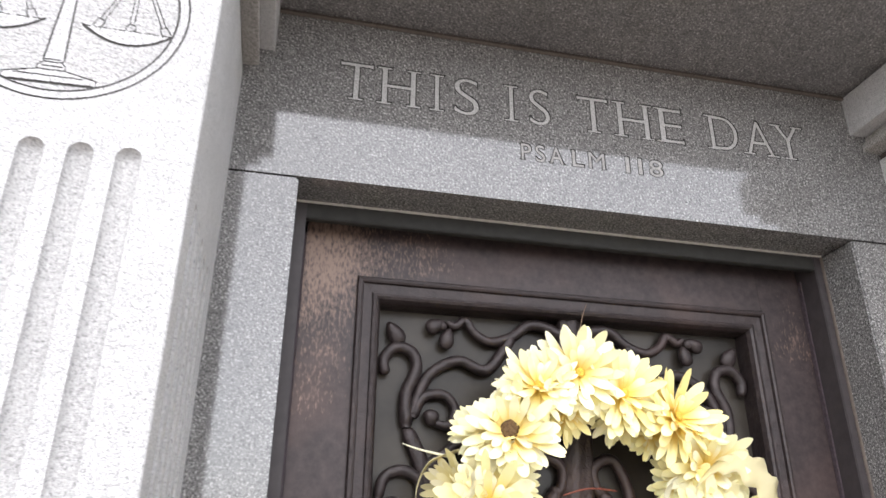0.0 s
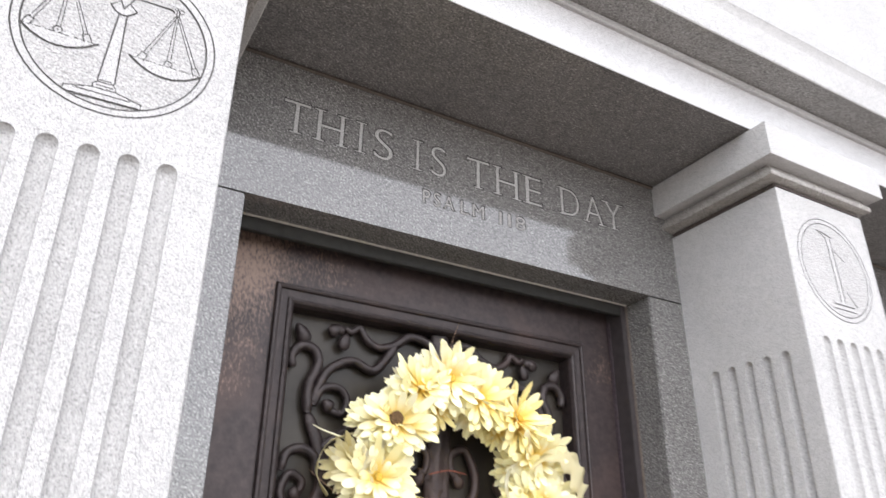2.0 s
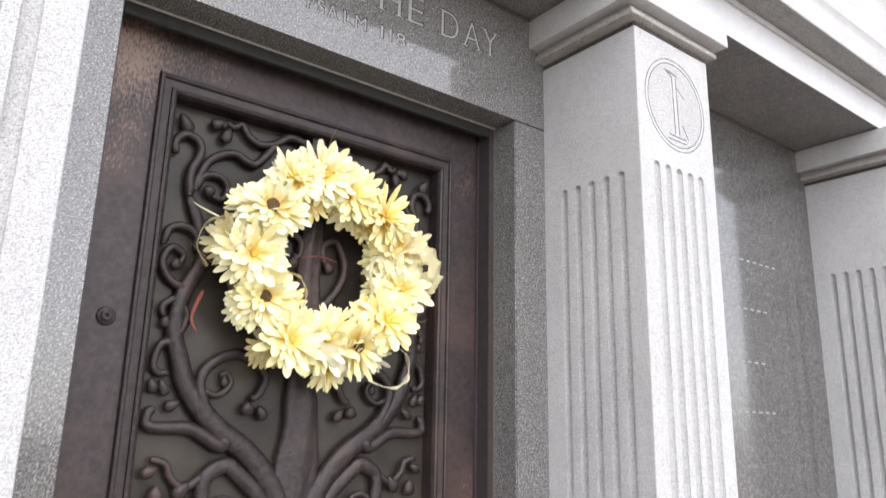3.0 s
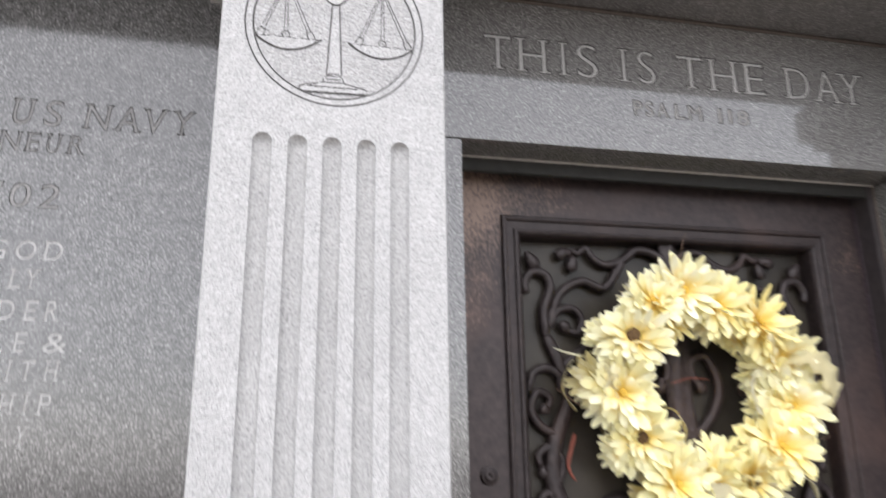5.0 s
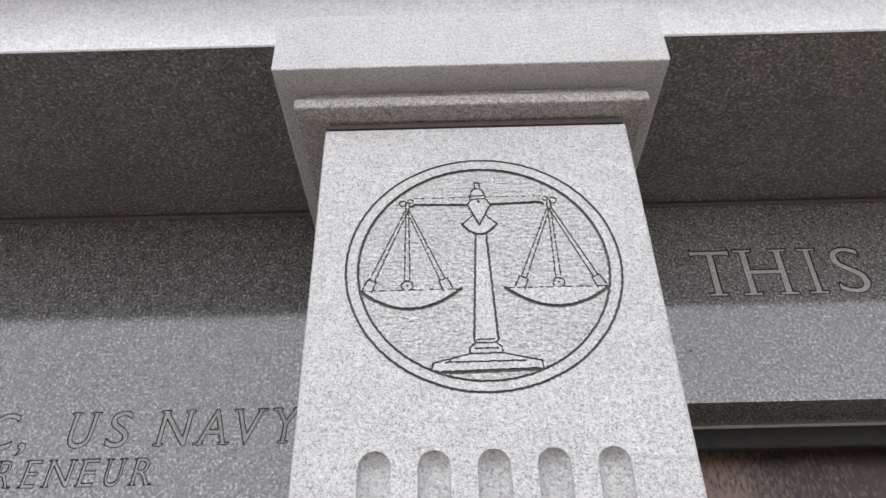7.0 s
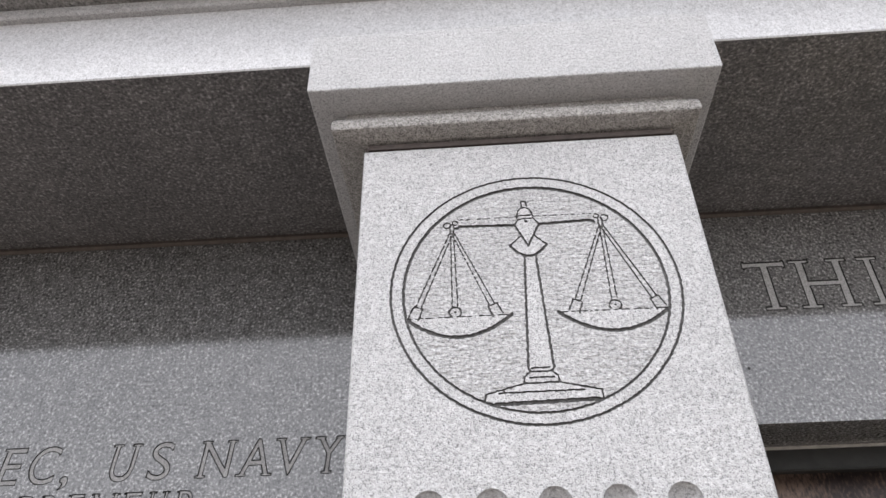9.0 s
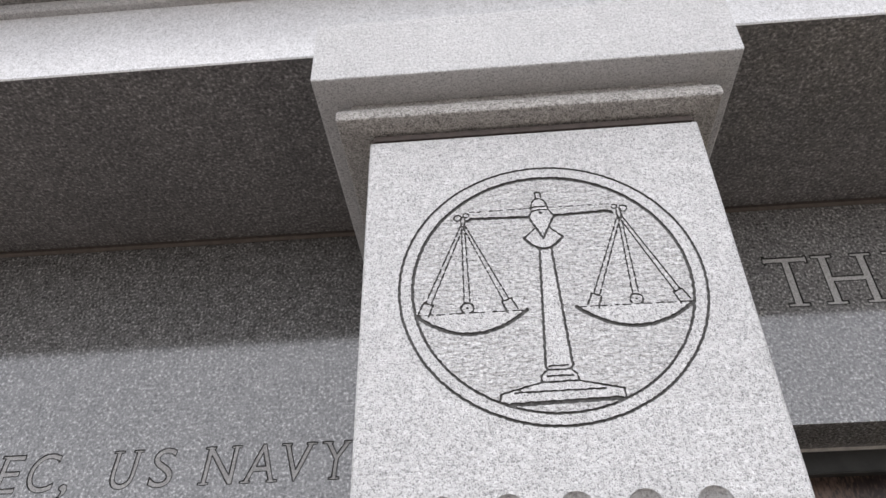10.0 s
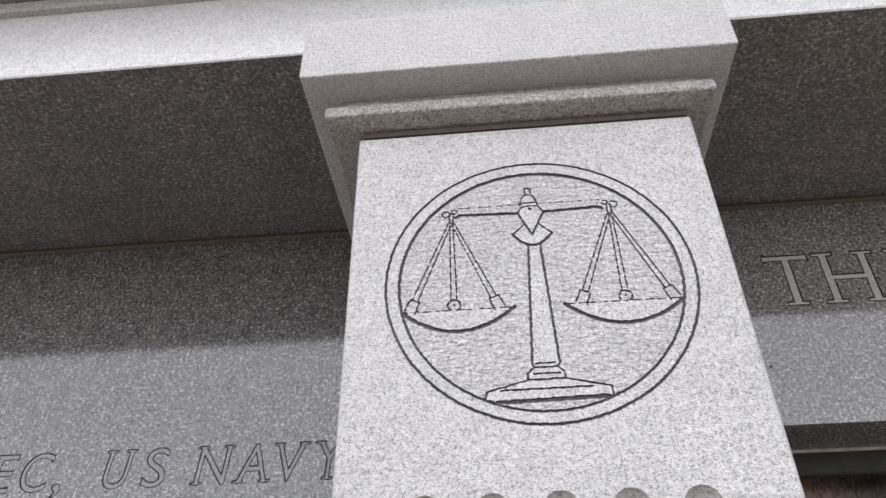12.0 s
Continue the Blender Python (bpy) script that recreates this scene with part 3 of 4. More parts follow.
def flute_rows(u, top, foot, w, d):
    rows = []
    for k in (1.0, 0.94, 0.82, 0.6, 0.3):
        r = w * k
        ring = [(u + r * math.cos(a), top - w + r * math.sin(a)) for a in np.linspace(0, math.pi, 9)]
        ring += [(u + r * math.cos(a), foot + w + r * math.sin(a)) for a in np.linspace(math.pi, 2 * math.pi, 9)]
        rows.append((ring, d * math.sqrt(1 - k * k)))
    return rows


def scales_field(U, V):
    """Distance field of the engraved lines: a balance in a double ring. Thicker lines imitate relief shadow."""
    f = np.abs(np.hypot(U, V) - 0.1515) - 0.0013
    f = np.minimum(f, np.abs(np.hypot(U, V + 0.0015) - 0.1380) - 0.0015 - 0.0006 * np.clip(V / 0.14, -0.5, 1))

    def line(w, *p):
        nonlocal f
        for a, b in zip(p, p[1:]):
            f = np.minimum(f, seg_dist(U, V, a, b) - w)

    def arc(w, a, b, sag, n=14):
        line(w, *[(a[0] + (b[0] - a[0]) * t, a[1] + (b[1] - a[1]) * t - sag * 4 * t * (1 - t)) for t in np.linspace(0, 1, n)])

    T, K = 0.00085, 0.0012
    # column, collar, head and finial
    line(K, (-0.0068, 0.041), (-0.0138, -0.0935))
    line(K, (0.0052, 0.041), (0.0112, -0.0925))
    arc(K * 1.2, (-0.0218, 0.0555), (0.0182, 0.055), 0.0145)
    line(T, (-0.0218, 0.0555), (-0.0088, 0.068))
    line(T, (0.0182, 0.055), (0.0058, 0.068))
    line(K, (-0.0148, 0.083), (-0.0018, 0.054), (0.0122, 0.083))
    line(T, (-0.0148, 0.083), (-0.0100, 0.0915), (0.0065, 0.0925), (0.0122, 0.083))
    line(T, (-0.0118, 0.0920), (-0.0118, 0.0962), (0.0064, 0.0968), (0.0064, 0.0928))
    line(T, *[(-0.0025 - 0.0082 * math.cos(a), 0.0965 + 0.0115 * math.sin(a)) for a in np.linspace(0, math.pi, 13)])
    line(T, (-0.0052, 0.1085), (-0.0050, 0.1165), (0.0004, 0.1165), (0.0006, 0.1085))
    f = np.minimum(f, np.hypot(U + 0.0018, V - 0.088) - 0.0017)
    # stepped base
    line(T, (-0.0108, -0.0930), (0.0072, -0.0925))
    line(T, (-0.0138, -0.0935), (-0.0128, -0.0970), (0.0092, -0.0965), (0.0112, -0.0925))
    line(T, (-0.0128, -0.0970), (-0.0182, -0.1020), (-0.0194, -0.1090))
    line(T, (0.0092, -0.0965), (0.0142, -0.1020), (0.0152, -0.1085))
    line(T, (-0.0128, -0.1030), (0.0102, -0.1030))
    line(T, (-0.0194, -0.1090), (0.0152, -0.1085))
    line(T, (-0.0194, -0.1090), (-0.0568, -0.1190), (-0.0578, -0.1270))
    line(T, (0.0152, -0.1085), (0.0540, -0.1180), (0.0545, -0.1260))
    line(T, (-0.0438, -0.1180), (0.0392, -0.1175))
    line(K * 1.7, (-0.0478, -0.1295), (0.0, -0.1285), (0.0500, -0.1275))
    line(K, (-0.0578, -0.1270), (-0.0478, -0.1300))
    # beam, loops, hangers and pans
    for s, end, top, low, mid in ((-1, 0.0758, 0.0848, (0.1222, 0.0838, 0.0450), 0.0838), (1, 0.0692, 0.0802, (0.0432, 0.0808, 0.1215), 0.0805)):
        line(K * 1.5, (s * (0.0148 if s < 0 else 0.0122), 0.0832), (s * end, 0.0852), (s * (end + 0.004), 0.0825))
        line(T * 0.45, (s * 0.0098, 0.0950), (s * (end + 0.002), 0.0945))
        f = np.minimum(f, np.abs(np.hypot(U - s * (top + 0.0052), V - 0.0875) - 0.0040) - T)
        f = np.minimum(f, np.abs(np.hypot(U - s * (top - 0.0035), V - 0.0905) - 0.0030) - T * 0.8)
        line(T, (s * top - 0.0022, 0.0870), (s * top - 0.0022, 0.0780))
        line(T, (s * top + 0.0022, 0.0870), (s * top + 0.0022, 0.0780))
        for x in low:
            middle = abs(x - mid) < 0.01
            a, b = Vector((s * top, 0.0785)), Vector((s * x, -0.0185))
            side = (b - a).normalized()
            side = Vector((-side.y, side.x)) * 0.0029
            line(T * 0.75, a + side * 0.55, b + side)
            line(T * 0.75, a - side * 0.55, b - side)
            if middle:
                f = np.minimum(f, np.maximum(np.abs(np.hypot(U - b.x, V + 0.0260) - 0.0062) - T, -0.0315 - V))
                f = np.minimum(f, np.hypot(U - b.x, V + 0.0255) - 0.0011)
            else:
                way = (b - a).normalized() * 0.0135
                line(T, b + side * 1.7, b - side * 1.7)
                line(T, b + side * 1.7, b + side * 1.9 + way)
                line(T, b - side * 1.7, b - side * 1.9 + way)
        near, far = (0.0258, 0.1345) if s < 0 else (0.0222, 0.1342)
        line(T * 0.55, (s * near, -0.0312), (s * far, -0.0315))
        arc(0.0020, (s * near, -0.0312), (s * far, -0.0320), 0.0235)
    # chisel marks along the edges
    return f - 0.0001 + 0.00021 * (np.sin(1010 * U + 430 * V) + np.sin(760 * V - 590 * U + 1.0) + np.sin(1390 * V + 310 * U + 2.0))


def pecked(u, v):
    """3 on the pecked ground inside the ring, 0 on the smooth figures and outside."""
    if math.hypot(u, v + 0.0015) > 0.1375:
        return 0
    a = abs(u + 0.0015)
    if 0.041 < v < 0.118 and a < np.interp(v, (0.041, 0.0555, 0.068, 0.069, 0.083, 0.092, 0.097, 0.108, 0.118), (0.006, 0.020, 0.0075, 0.0075, 0.0135, 0.009, 0.008, 0.003, 0.003)):
        return 0
    if a < 0.006 + 0.0065 * (0.041 - v) / 0.134 and -0.093 <= v <= 0.041:
        return 0
    if -0.1290 < v < -0.093 and a < (0.0165 if v > -0.109 else 0.0555):
        return 0
    near, far = (0.0258, 0.1345) if u < 0 else (0.0222, 0.1342)
    if near < abs(u) < far and v < -0.0315:
        t = (abs(u) - near) / (far - near)
        if v > -0.0315 - 0.094 * t * (1 - t):
            return 0
    return 3


def pecked_staff(u, v):
    """3 on the pecked ground inside the ring, 0 on the staff and its plinth."""
    if math.hypot(u, v) > 0.1388 or (-0.012 < u + 0.03 * v < 0.012 and -0.105 < v < 0.1) or (-0.118 < v < -0.105 and abs(u) < 0.047):
        return 0
    return 3


def torch_field(U, V):
    """A winged staff on a small plinth in a double ring."""
    f = np.abs(np.hypot(U, V) - 0.1515) - 0.0013
    f = np.minimum(f, np.abs(np.hypot(U, V) - 0.1380) - 0.0013)
    for a, b, w in (((-0.012, 0.095), (-0.008, -0.095), 0.0016), ((0.006, 0.095), (0.012, -0.095), 0.0016), ((-0.03, 0.110), (0.012, 0.100), 0.0020),
                    ((-0.045, 0.112), (-0.012, 0.092), 0.0018), ((-0.04, -0.105), (0.045, -0.105), 0.0020), ((-0.045, -0.118), (0.05, -0.118), 0.0016),
                    ((0.03, -0.06), (0.06, -0.10), 0.0015), ((0.012, 0.06), (0.05, 0.035), 0.0013)):
        f = np.minimum(f, seg_dist(U, V, a, b) - w)
    return f


def pilaster(cx, emblem, label):
    root = empty("pilaster", (cx, 0, 0), label, "pilaster", "", "pilasters of the front")
    e = 0.002
    c = Carving(lambda u, v, d: (u, -DEEP + d, v))
    loops, flutes = [], []
    for i in range(5):
        rows = flute_rows((i - 2) * 0.0560 - 0.0005, 2.003, 0.22, 0.0155, 0.012)
        loops.append(rows[0][0])
        flutes.append(rows)
    cut = []
    if emblem:
        us = np.arange(-0.16, 0.16, 0.00075)
        U, V = np.meshgrid(us, us)
        cut = [[(u, v + 2.211) for u, v in ring] for ring in contour(emblem(U, V), us, us)]
    c.area([rect(-HALF + e, HALF - e, 0.0, NECK)] + loops + cut, 0.0, 0, (lambda u, v: (pecked if emblem is scales_field else pecked_staff)(u, v - 2.211)) if emblem else None)
    for rows in flutes:
        c.rings(rows, 1)
    # dark line colour paints the shade along the roundel's raised figures
    if cut:
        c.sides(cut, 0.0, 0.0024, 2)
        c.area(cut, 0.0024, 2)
    for s in (-1, 1):
        side = Carving(lambda u, v, d, s=s: (s * (HALF - d), u, v))
        rows = [flute_rows(-0.1965 + (i - 2) * 0.0562, 1.969, 0.22, 0.0132, 0.017) for i in range(5)]
        side.area([rect(-DEEP + e, 0.0, 0.0, NECK)] + [r[0][0] for r in rows], 0.0, 0)
        for r in rows:
            side.rings(r, 1)
        o = len(c.v)
        c.v += side.v
        c.f += [tuple(o + i for i in q) for q in side.f]
        c.s += side.s
        c.quads([(s * (HALF - e), -DEEP, 0), (s * HALF, -DEEP + e, 0), (s * HALF, -DEEP + e, NECK), (s * (HALF - e), -DEEP, NECK)], [(0, 1, 2, 3)], 0)
    c.quads([(-HALF, -DEEP, NECK), (HALF, -DEEP, NECK), (HALF, 0, NECK), (-HALF, 0, NECK)], [(0, 1, 2, 3)], 0)
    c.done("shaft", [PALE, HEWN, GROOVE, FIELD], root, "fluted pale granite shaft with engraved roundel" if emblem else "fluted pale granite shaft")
    # capital: three-sided mouldings, offset outwards from the shaft
    for name, prof, mat in (("necking", [(-0.030, -0.030, -0.001), (-0.030, -0.030, 0.0165), (0.0, 0.0, 0.0165), (0.0310, 0.0190, 0.0200), (0.0330, 0.0210, 0.0207), (0.0340, 0.0220, 0.0225), (0.0338, 0.0218, 0.0320), (0.0325, 0.0205, 0.0370),
                                         (0.0290, 0.0170, 0.0415), (0.0220, 0.0100, 0.0445), (0.0180, 0.0060, 0.0620)], CAPITAL),
                            ("abacus", [(0.010, 0.002, 0.0610), (0.0585, 0.0480, 0.0605), (0.0605, 0.0495, 0.0612), (0.0610, 0.0500, 0.0625), (0.0610, 0.0500, TOP - 0.0055 - NECK), (0.059, 0.048, TOP - 0.0035 - NECK), (-0.01, -0.01, TOP - 0.0035 - NECK)], PALE)):
        v, f = [], []
        for o, q, z in prof:
            v += [(-HALF - o - 0.0045, 0, z + NECK), (-HALF - o - 0.0045, -DEEP - q, z + NECK), (HALF + o - 0.0045, -DEEP - q, z + NECK), (HALF + o - 0.0045, 0, z + NECK)]
        for i in range(len(prof) - 1):
            f += [(4 * i + j, 4 * i + j + 1, 4 * i + j + 5, 4 * i + j + 4) for j in range(3)]
        f += [(0, 1, 2, 3), tuple(4 * len(prof) - 4 + j for j in range(4))]
        f.append(tuple(4 * i for i in range(len(prof))) + tuple(4 * i + 3 for i in reversed(range(len(prof)))))
        bm = bmesh.new()
        vs = [bm.verts.new(p) for p in v]
        for q in f:
            bm.faces.new([vs[i] for i in q])
        bmesh.ops.recalc_face_normals(bm, faces=bm.faces[:])
        part(name, bm, mat, root)
    for x0, x1, y0, y1 in ((-HALF + 0.001, HALF - 0.001, -DEEP + 0.001, -DEEP + 0.03), (-HALF + 0.001, -HALF + 0.03, -DEEP + 0.031, 0.0), (HALF - 0.03, HALF - 0.001, -DEEP + 0.031, 0.0)):
        part("sealant_joint", block_bm(x0, x1, y0, y1, NECK + 0.0005, NECK + 0.0160, 0.004), DARKSEAL, root, "dark brown sealant in the joint")
    return root


pilaster(-0.3180, scales_field, "pale granite pilaster engraved with balance scales in a ring")
pilaster(1.523, torch_field, "pale granite pilaster engraved with a staff in a ring")
pilaster(3.340, None, "pale granite fluted pilaster at the corner")
pilaster(-2.135, None, "pale granite fluted pilaster at the corner")

# ---------- the plain body of the mausoleum behind the front ----------
body = empty("wall_body", (0.6, 0.3, 0), "plain grey granite side and rear walls", "wall", "structure")
for x0, x1, y0, y1 in ((-2.9, -2.7, 0.0, 3.2), (2.7, 2.9, 0.0, 3.2), (-2.7, 2.7, 3.0, 3.2)):
    part("wall_stone", block_bm(x0, x1, y0, y1, 0.0, 3.385, 0.004), WALL, body)
roof = empty("roof", (0.6, 0.3, 3.385), "grey granite gable roof slabs", "roof", "structure")
for s in (-1, 1):
    v = [(s * x, y, h + 1.275 - 0.42 * x) for y in (0.0, 3.3) for x, h in ((0.0, 0.0), (3.0, 0.0), (3.0, 0.08), (0.0, 0.08))]
    put("roof_slab", v, [(0, 1, 2, 3), (7, 6, 5, 4), (0, 4, 5, 1), (1, 5, 6, 2), (2, 6, 7, 3), (3, 7, 4, 0)], PALE, roof)
put("rear_gable", [(-2.85, 3.05, 0.0), (2.85, 3.05, 0.0), (0, 3.05, 1.28), (-2.85, 3.15, 0.0), (2.85, 3.15, 0.0), (0, 3.15, 1.28)], [(0, 1, 2), (5, 4, 3), (1, 4, 5, 2), (0, 2, 5, 3), (0, 3, 4, 1)], PALE, roof)

# ---------- door frame and door ----------
frame_ob = empty("door_frame", (0.6, 0.15, 0), "grey weathered metal frame in the door opening", "door frame", "structure")


def at_frame(x0, x1, y0, y1, z0, z1, b=0.002):
    return block_bm(x0 - 0.6, x1 - 0.6, y0 - 0.15, y1 - 0.15, z0, z1, b)


part("frame_post", at_frame(0.0, 0.022, 0.099, 0.30, 0.0, 2.2), PLUM, frame_ob)
part("frame_post", at_frame(1.178, 1.2, 0.099, 0.30, 0.0, 2.2), PLUM, frame_ob)
part("frame_head", at_frame(0.022, 1.178, 0.099, 0.118, 2.163, 2.2), STEEL, frame_ob)
part("sealant_bead", at_frame(0.0, 1.2, 0.095, 0.0995, 2.1955, 2.2, 0.001), PALESEAL, frame_ob, "pale sealant bead")
part("sealant_bead", at_frame(0.0, 0.0045, 0.095, 0.0995, 0.04, 2.195, 0.001), PLUM, frame_ob)
part("sealant_bead", at_frame(1.1955, 1.2, 0.093, 0.0995, 0.04, 2.195, 0.001), SEAL, frame_ob)
SEALSTRIP = plain("dark_plum_weatherstrip", (0.045, 0.032, 0.038), 0.8, 0, 140, 0.4, 0.4)
for x in (0.0225, 1.1735):
    part("weatherstrip", at_frame(x, x + 0.0040, 0.150, 0.20, 0.05, 2.155, 0.001), SEALSTRIP, frame_ob, "dark plum weatherstrip")
part("threshold", at_frame(0.0, 1.2, 0.0, 0.30, 0.0, 0.04, 0.004), PALE, frame_ob, "pale granite threshold")

door = empty("door_1", (0.6, 0.16, 0.05), "closed brown bronze door with openwork tree grille", "door", "structure")
DX, DY, DZ = -0.6, -0.16, -0.05


def dblock(x0, x1, y0, y1, z0, z1, b=0.003):
    return block_bm(x0 + DX, x1 + DX, y0 + DY, y1 + DY, z0 + DZ, z1 + DZ, b)


PX0, PX1, PZ0, PZ1 = 0.136, 1.066, 0.30, 2.071
part("stile", dblock(0.027, PX0 + 0.004, 0.160, 0.205, 0.05, 2.195, 0.0008), BRONZE, door, "brown bronze stile with rubbed patches")
part("stile", dblock(PX1 - 0.004, 1.173, 0.160, 0.205, 0.05, 2.195, 0.0008), BRONZE, door, "brown bronze stile with rubbed patches")
part("rail", dblock(PX0 + 0.004, PX1 - 0.004, 0.1600, 0.205, PZ1 - 0.004, 2.195, 0.0008), BRONZE, door, "brown bronze top rail with rubbed patches")
part("rail", dblock(PX0 + 0.004, PX1 - 0.004, 0.1600, 0.205, 0.05, PZ0 + 0.004, 0.0008), BRONZE, door)
prof = [(0.0, 0.165), (0.0, 0.153), (0.003, 0.149), (0.008, 0.148), (0.012, 0.150), (0.014, 0.156), (0.032, 0.158), (0.034, 0.153), (0.040, 0.151), (0.045, 0.154), (0.050, 0.164), (0.052, 0.205)]
v, f = [], []
for o, y in prof:
    v += [(PX0 + o + DX, y + DY, PZ0 + o + DZ), (PX1 - o + DX, y + DY, PZ0 + o + DZ), (PX1 - o + DX, y + DY, PZ1 - o + DZ), (PX0 + o + DX, y + DY, PZ1 - o + DZ)]
for i in range(len(prof) - 1):
    f += [(4 * i + j, 4 * i + (j + 1) % 4, 4 * i + 4 + (j + 1) % 4, 4 * i + 4 + j) for j in range(4)]
put("panel_moulding", v, f, IRON, door, "dark bronze panel moulding")
part("pane", dblock(PX0 + 0.045, PX1 - 0.045, 0.2055, 0.212, PZ0 + 0.04, PZ1 - 0.04, 0.0), GLASS, door, "obscure brown-grey glass pane")
part("backing", dblock(0.03, 1.17, 0.2125, 0.235, 0.05, 2.155, 0.0), IRON, door)


def disc(name, x, z, prof, mat, parent, n=24):
    """A turned boss: profile of (radius, y)."""
    v = [(x + r * math.cos(a) + DX, y + DY, z + r * math.sin(a) + DZ) for r, y in prof for a in np.linspace(0, 2 * math.pi, n, endpoint=False)]
    f = [(i * n + j, i * n + (j + 1) % n, i * n + n + (j + 1) % n, i * n + n + j) for i in range(len(prof) - 1) for j in range(n)]
    f.append(tuple((len(prof) - 1) * n + j for j in range(n)))
    return put(name, v, f, mat, parent, smooth=True)


disc("lock", 0.086, 1.451, [(0.021, 0.161), (0.021, 0.156), (0.018, 0.153), (0.013, 0.154), (0.012, 0.150), (0.004, 0.149), (0.004, 0.152)], IRON, door)


def bar(name, pts, r, flat=1.0, y=0.188, mirror=True):
    for s in ((1, -1) if mirror else (1,)):
        q = [(s * (p[0] - 0.6), (p[2] if len(p) > 2 else y) + DY, p[1] + DZ) for p in pts]
        vv, ff = tube(q, (r[0] * 1.15, r[1] * 1.25), 8, flat)
        put(name, vv, ff, BARK if r[0] > 0.018 else IRON, door, smooth=True)


def bud(name, x, z, r, long, turn, mirror=True):
    """A pointed leaf or bud, thick in the middle."""
    for s in ((1, -1) if mirror else (1,)):
        bm = bmesh.new()
        bmesh.ops.create_uvsphere(bm, u_segments=10, v_segments=7, radius=1)
        for q in bm.verts:
            w = 1 - 0.35 * q.co.z
            q.co = (q.co.x * r * 1.22 * w, q.co.y * r * 0.9, q.co.z * long * 1.15)
        bm.transform(Matrix.Translation((s * (x - 0.6), 0.186 + DY, z + DZ)) @ Matrix.Rotation(radians(s * turn), 4, "Y"))
        part(name, bm, IRON, door, smooth=True)


# trunk with its fork and the upright stem
bm = bmesh.new()
rings = []
for i, z in enumerate(np.linspace(0.30, 2.03, 36)):
    w = np.interp(z, (0.30, 0.75, 0.88, 1.00, 1.12, 1.32, 2.03), (0.118, 0.106, 0.094, 0.076, 0.062, 0.044, 0.028)) * (1 + 0.05 * math.sin(i * 2.3))
    rings.append([bm.verts.new((w * math.cos(a) + 0.004 * math.sin(i * 1.1), 0.192 + DY - (0.019 + 0.0035 * math.sin(5 * a + i * 0.4)) * math.sin(a), z + DZ)) for a in np.linspace(0, math.pi, 13)])
for lo, hi in zip(rings, rings[1:]):
    for j in range(12):
        bm.faces.new((lo[j], lo[j + 1], hi[j + 1], hi[j]))
part("trunk", bm, BARK, door, "dark cast trunk of the tree", True)
bar("branch", [(0.59, 0.90), (0.565, 1.00), (0.525, 1.078), (0.461, 1.152), (0.365, 1.222), (0.297, 1.300), (0.270, 1.368), (0.250, 1.440), (0.262, 1.53), (0.300, 1.62), (0.285, 1.70), (0.250, 1.777)], (0.030, 0.012), 0.6)
bar("branch", [(0.250, 1.777), (0.247, 1.84), (0.267, 1.892), (0.258, 1.928), (0.224, 1.937), (0.200, 1.909), (0.206, 1.880)], (0.012, 0.009))
bar("branch", [(0.262, 1.80), (0.268, 1.830), (0.296, 1.886), (0.354, 1.917), (0.41, 1.90), (0.445, 1.935), (0.470, 1.976)], (0.010, 0.010))
bar("scroll", [(0.262, 1.797), (0.282, 1.838), (0.325, 1.845), (0.347, 1.818), (0.335, 1.785), (0.305, 1.790)], (0.010, 0.007))
bar("scroll", [(0.330, 2.000), (0.347, 1.990), (0.370, 2.005), (0.388, 1.980), (0.423, 1.962), (0.470, 1.976), (0.510, 2.005), (0.557, 1.999), (0.60, 1.97)], (0.007, 0.011))
bar("scroll", [(0.200, 1.645), (0.211, 1.683), (0.244, 1.697), (0.278, 1.679), (0.282, 1.64)], (0.009, 0.010))
bar("scroll", [(0.365, 1.222), (0.325, 1.305), (0.343, 1.360), (0.417, 1.396), (0.490, 1.351), (0.480, 1.30), (0.455, 1.285)], (0.014, 0.008))
bar("scroll", [(0.40, 1.19), (0.386, 1.170), (0.313, 1.208), (0.242, 1.209), (0.209, 1.216), (0.210, 1.245), (0.225, 1.250)], (0.018, 0.008))
bar("scroll", [(0.268, 1.359), (0.258, 1.407), (0.222, 1.402), (0.209, 1.355), (0.225, 1.335), (0.246, 1.338)], (0.010, 0.007))
bar("scroll", [(0.255, 1.42), (0.277, 1.474), (0.246, 1.512), (0.216, 1.493), (0.222, 1.468)], (0.010, 0.007))
bar("scroll", [(0.268, 1.540), (0.225, 1.560), (0.203, 1.60), (0.222, 1.640), (0.252, 1.625), (0.242, 1.598)], (0.010, 0.007))
bar("branch", [(0.585, 0.80), (0.548, 0.90), (0.526, 0.972), (0.504, 1.042), (0.440, 1.103), (0.408, 1.124), (0.360, 1.098), (0.356, 1.039), (0.372, 0.962), (0.357, 0.868), (0.317, 0.806), (0.27, 0.74), (0.25, 0.66)], (0.020, 0.014), 0.7)
bar("scroll", [(0.372, 1.005), (0.395, 0.985), (0.419, 0.968), (0.472, 0.970), (0.493, 0.935), (0.451, 0.895), (0.429, 0.925), (0.445, 0.938)], (0.009, 0.007))
bar("scroll", [(0.358, 0.950), (0.338, 0.893), (0.290, 0.882), (0.246, 0.890), (0.217, 0.865), (0.213, 0.824)], (0.010, 0.008))
bar("scroll", [(0.290, 0.885), (0.335, 0.930), (0.325, 0.962), (0.300, 0.955)], (0.008, 0.007))
bar("scroll", [(0.352, 1.10), (0.31, 1.075), (0.275, 1.10), (0.262, 1.13), (0.225, 1.14)], (0.010, 0.007))
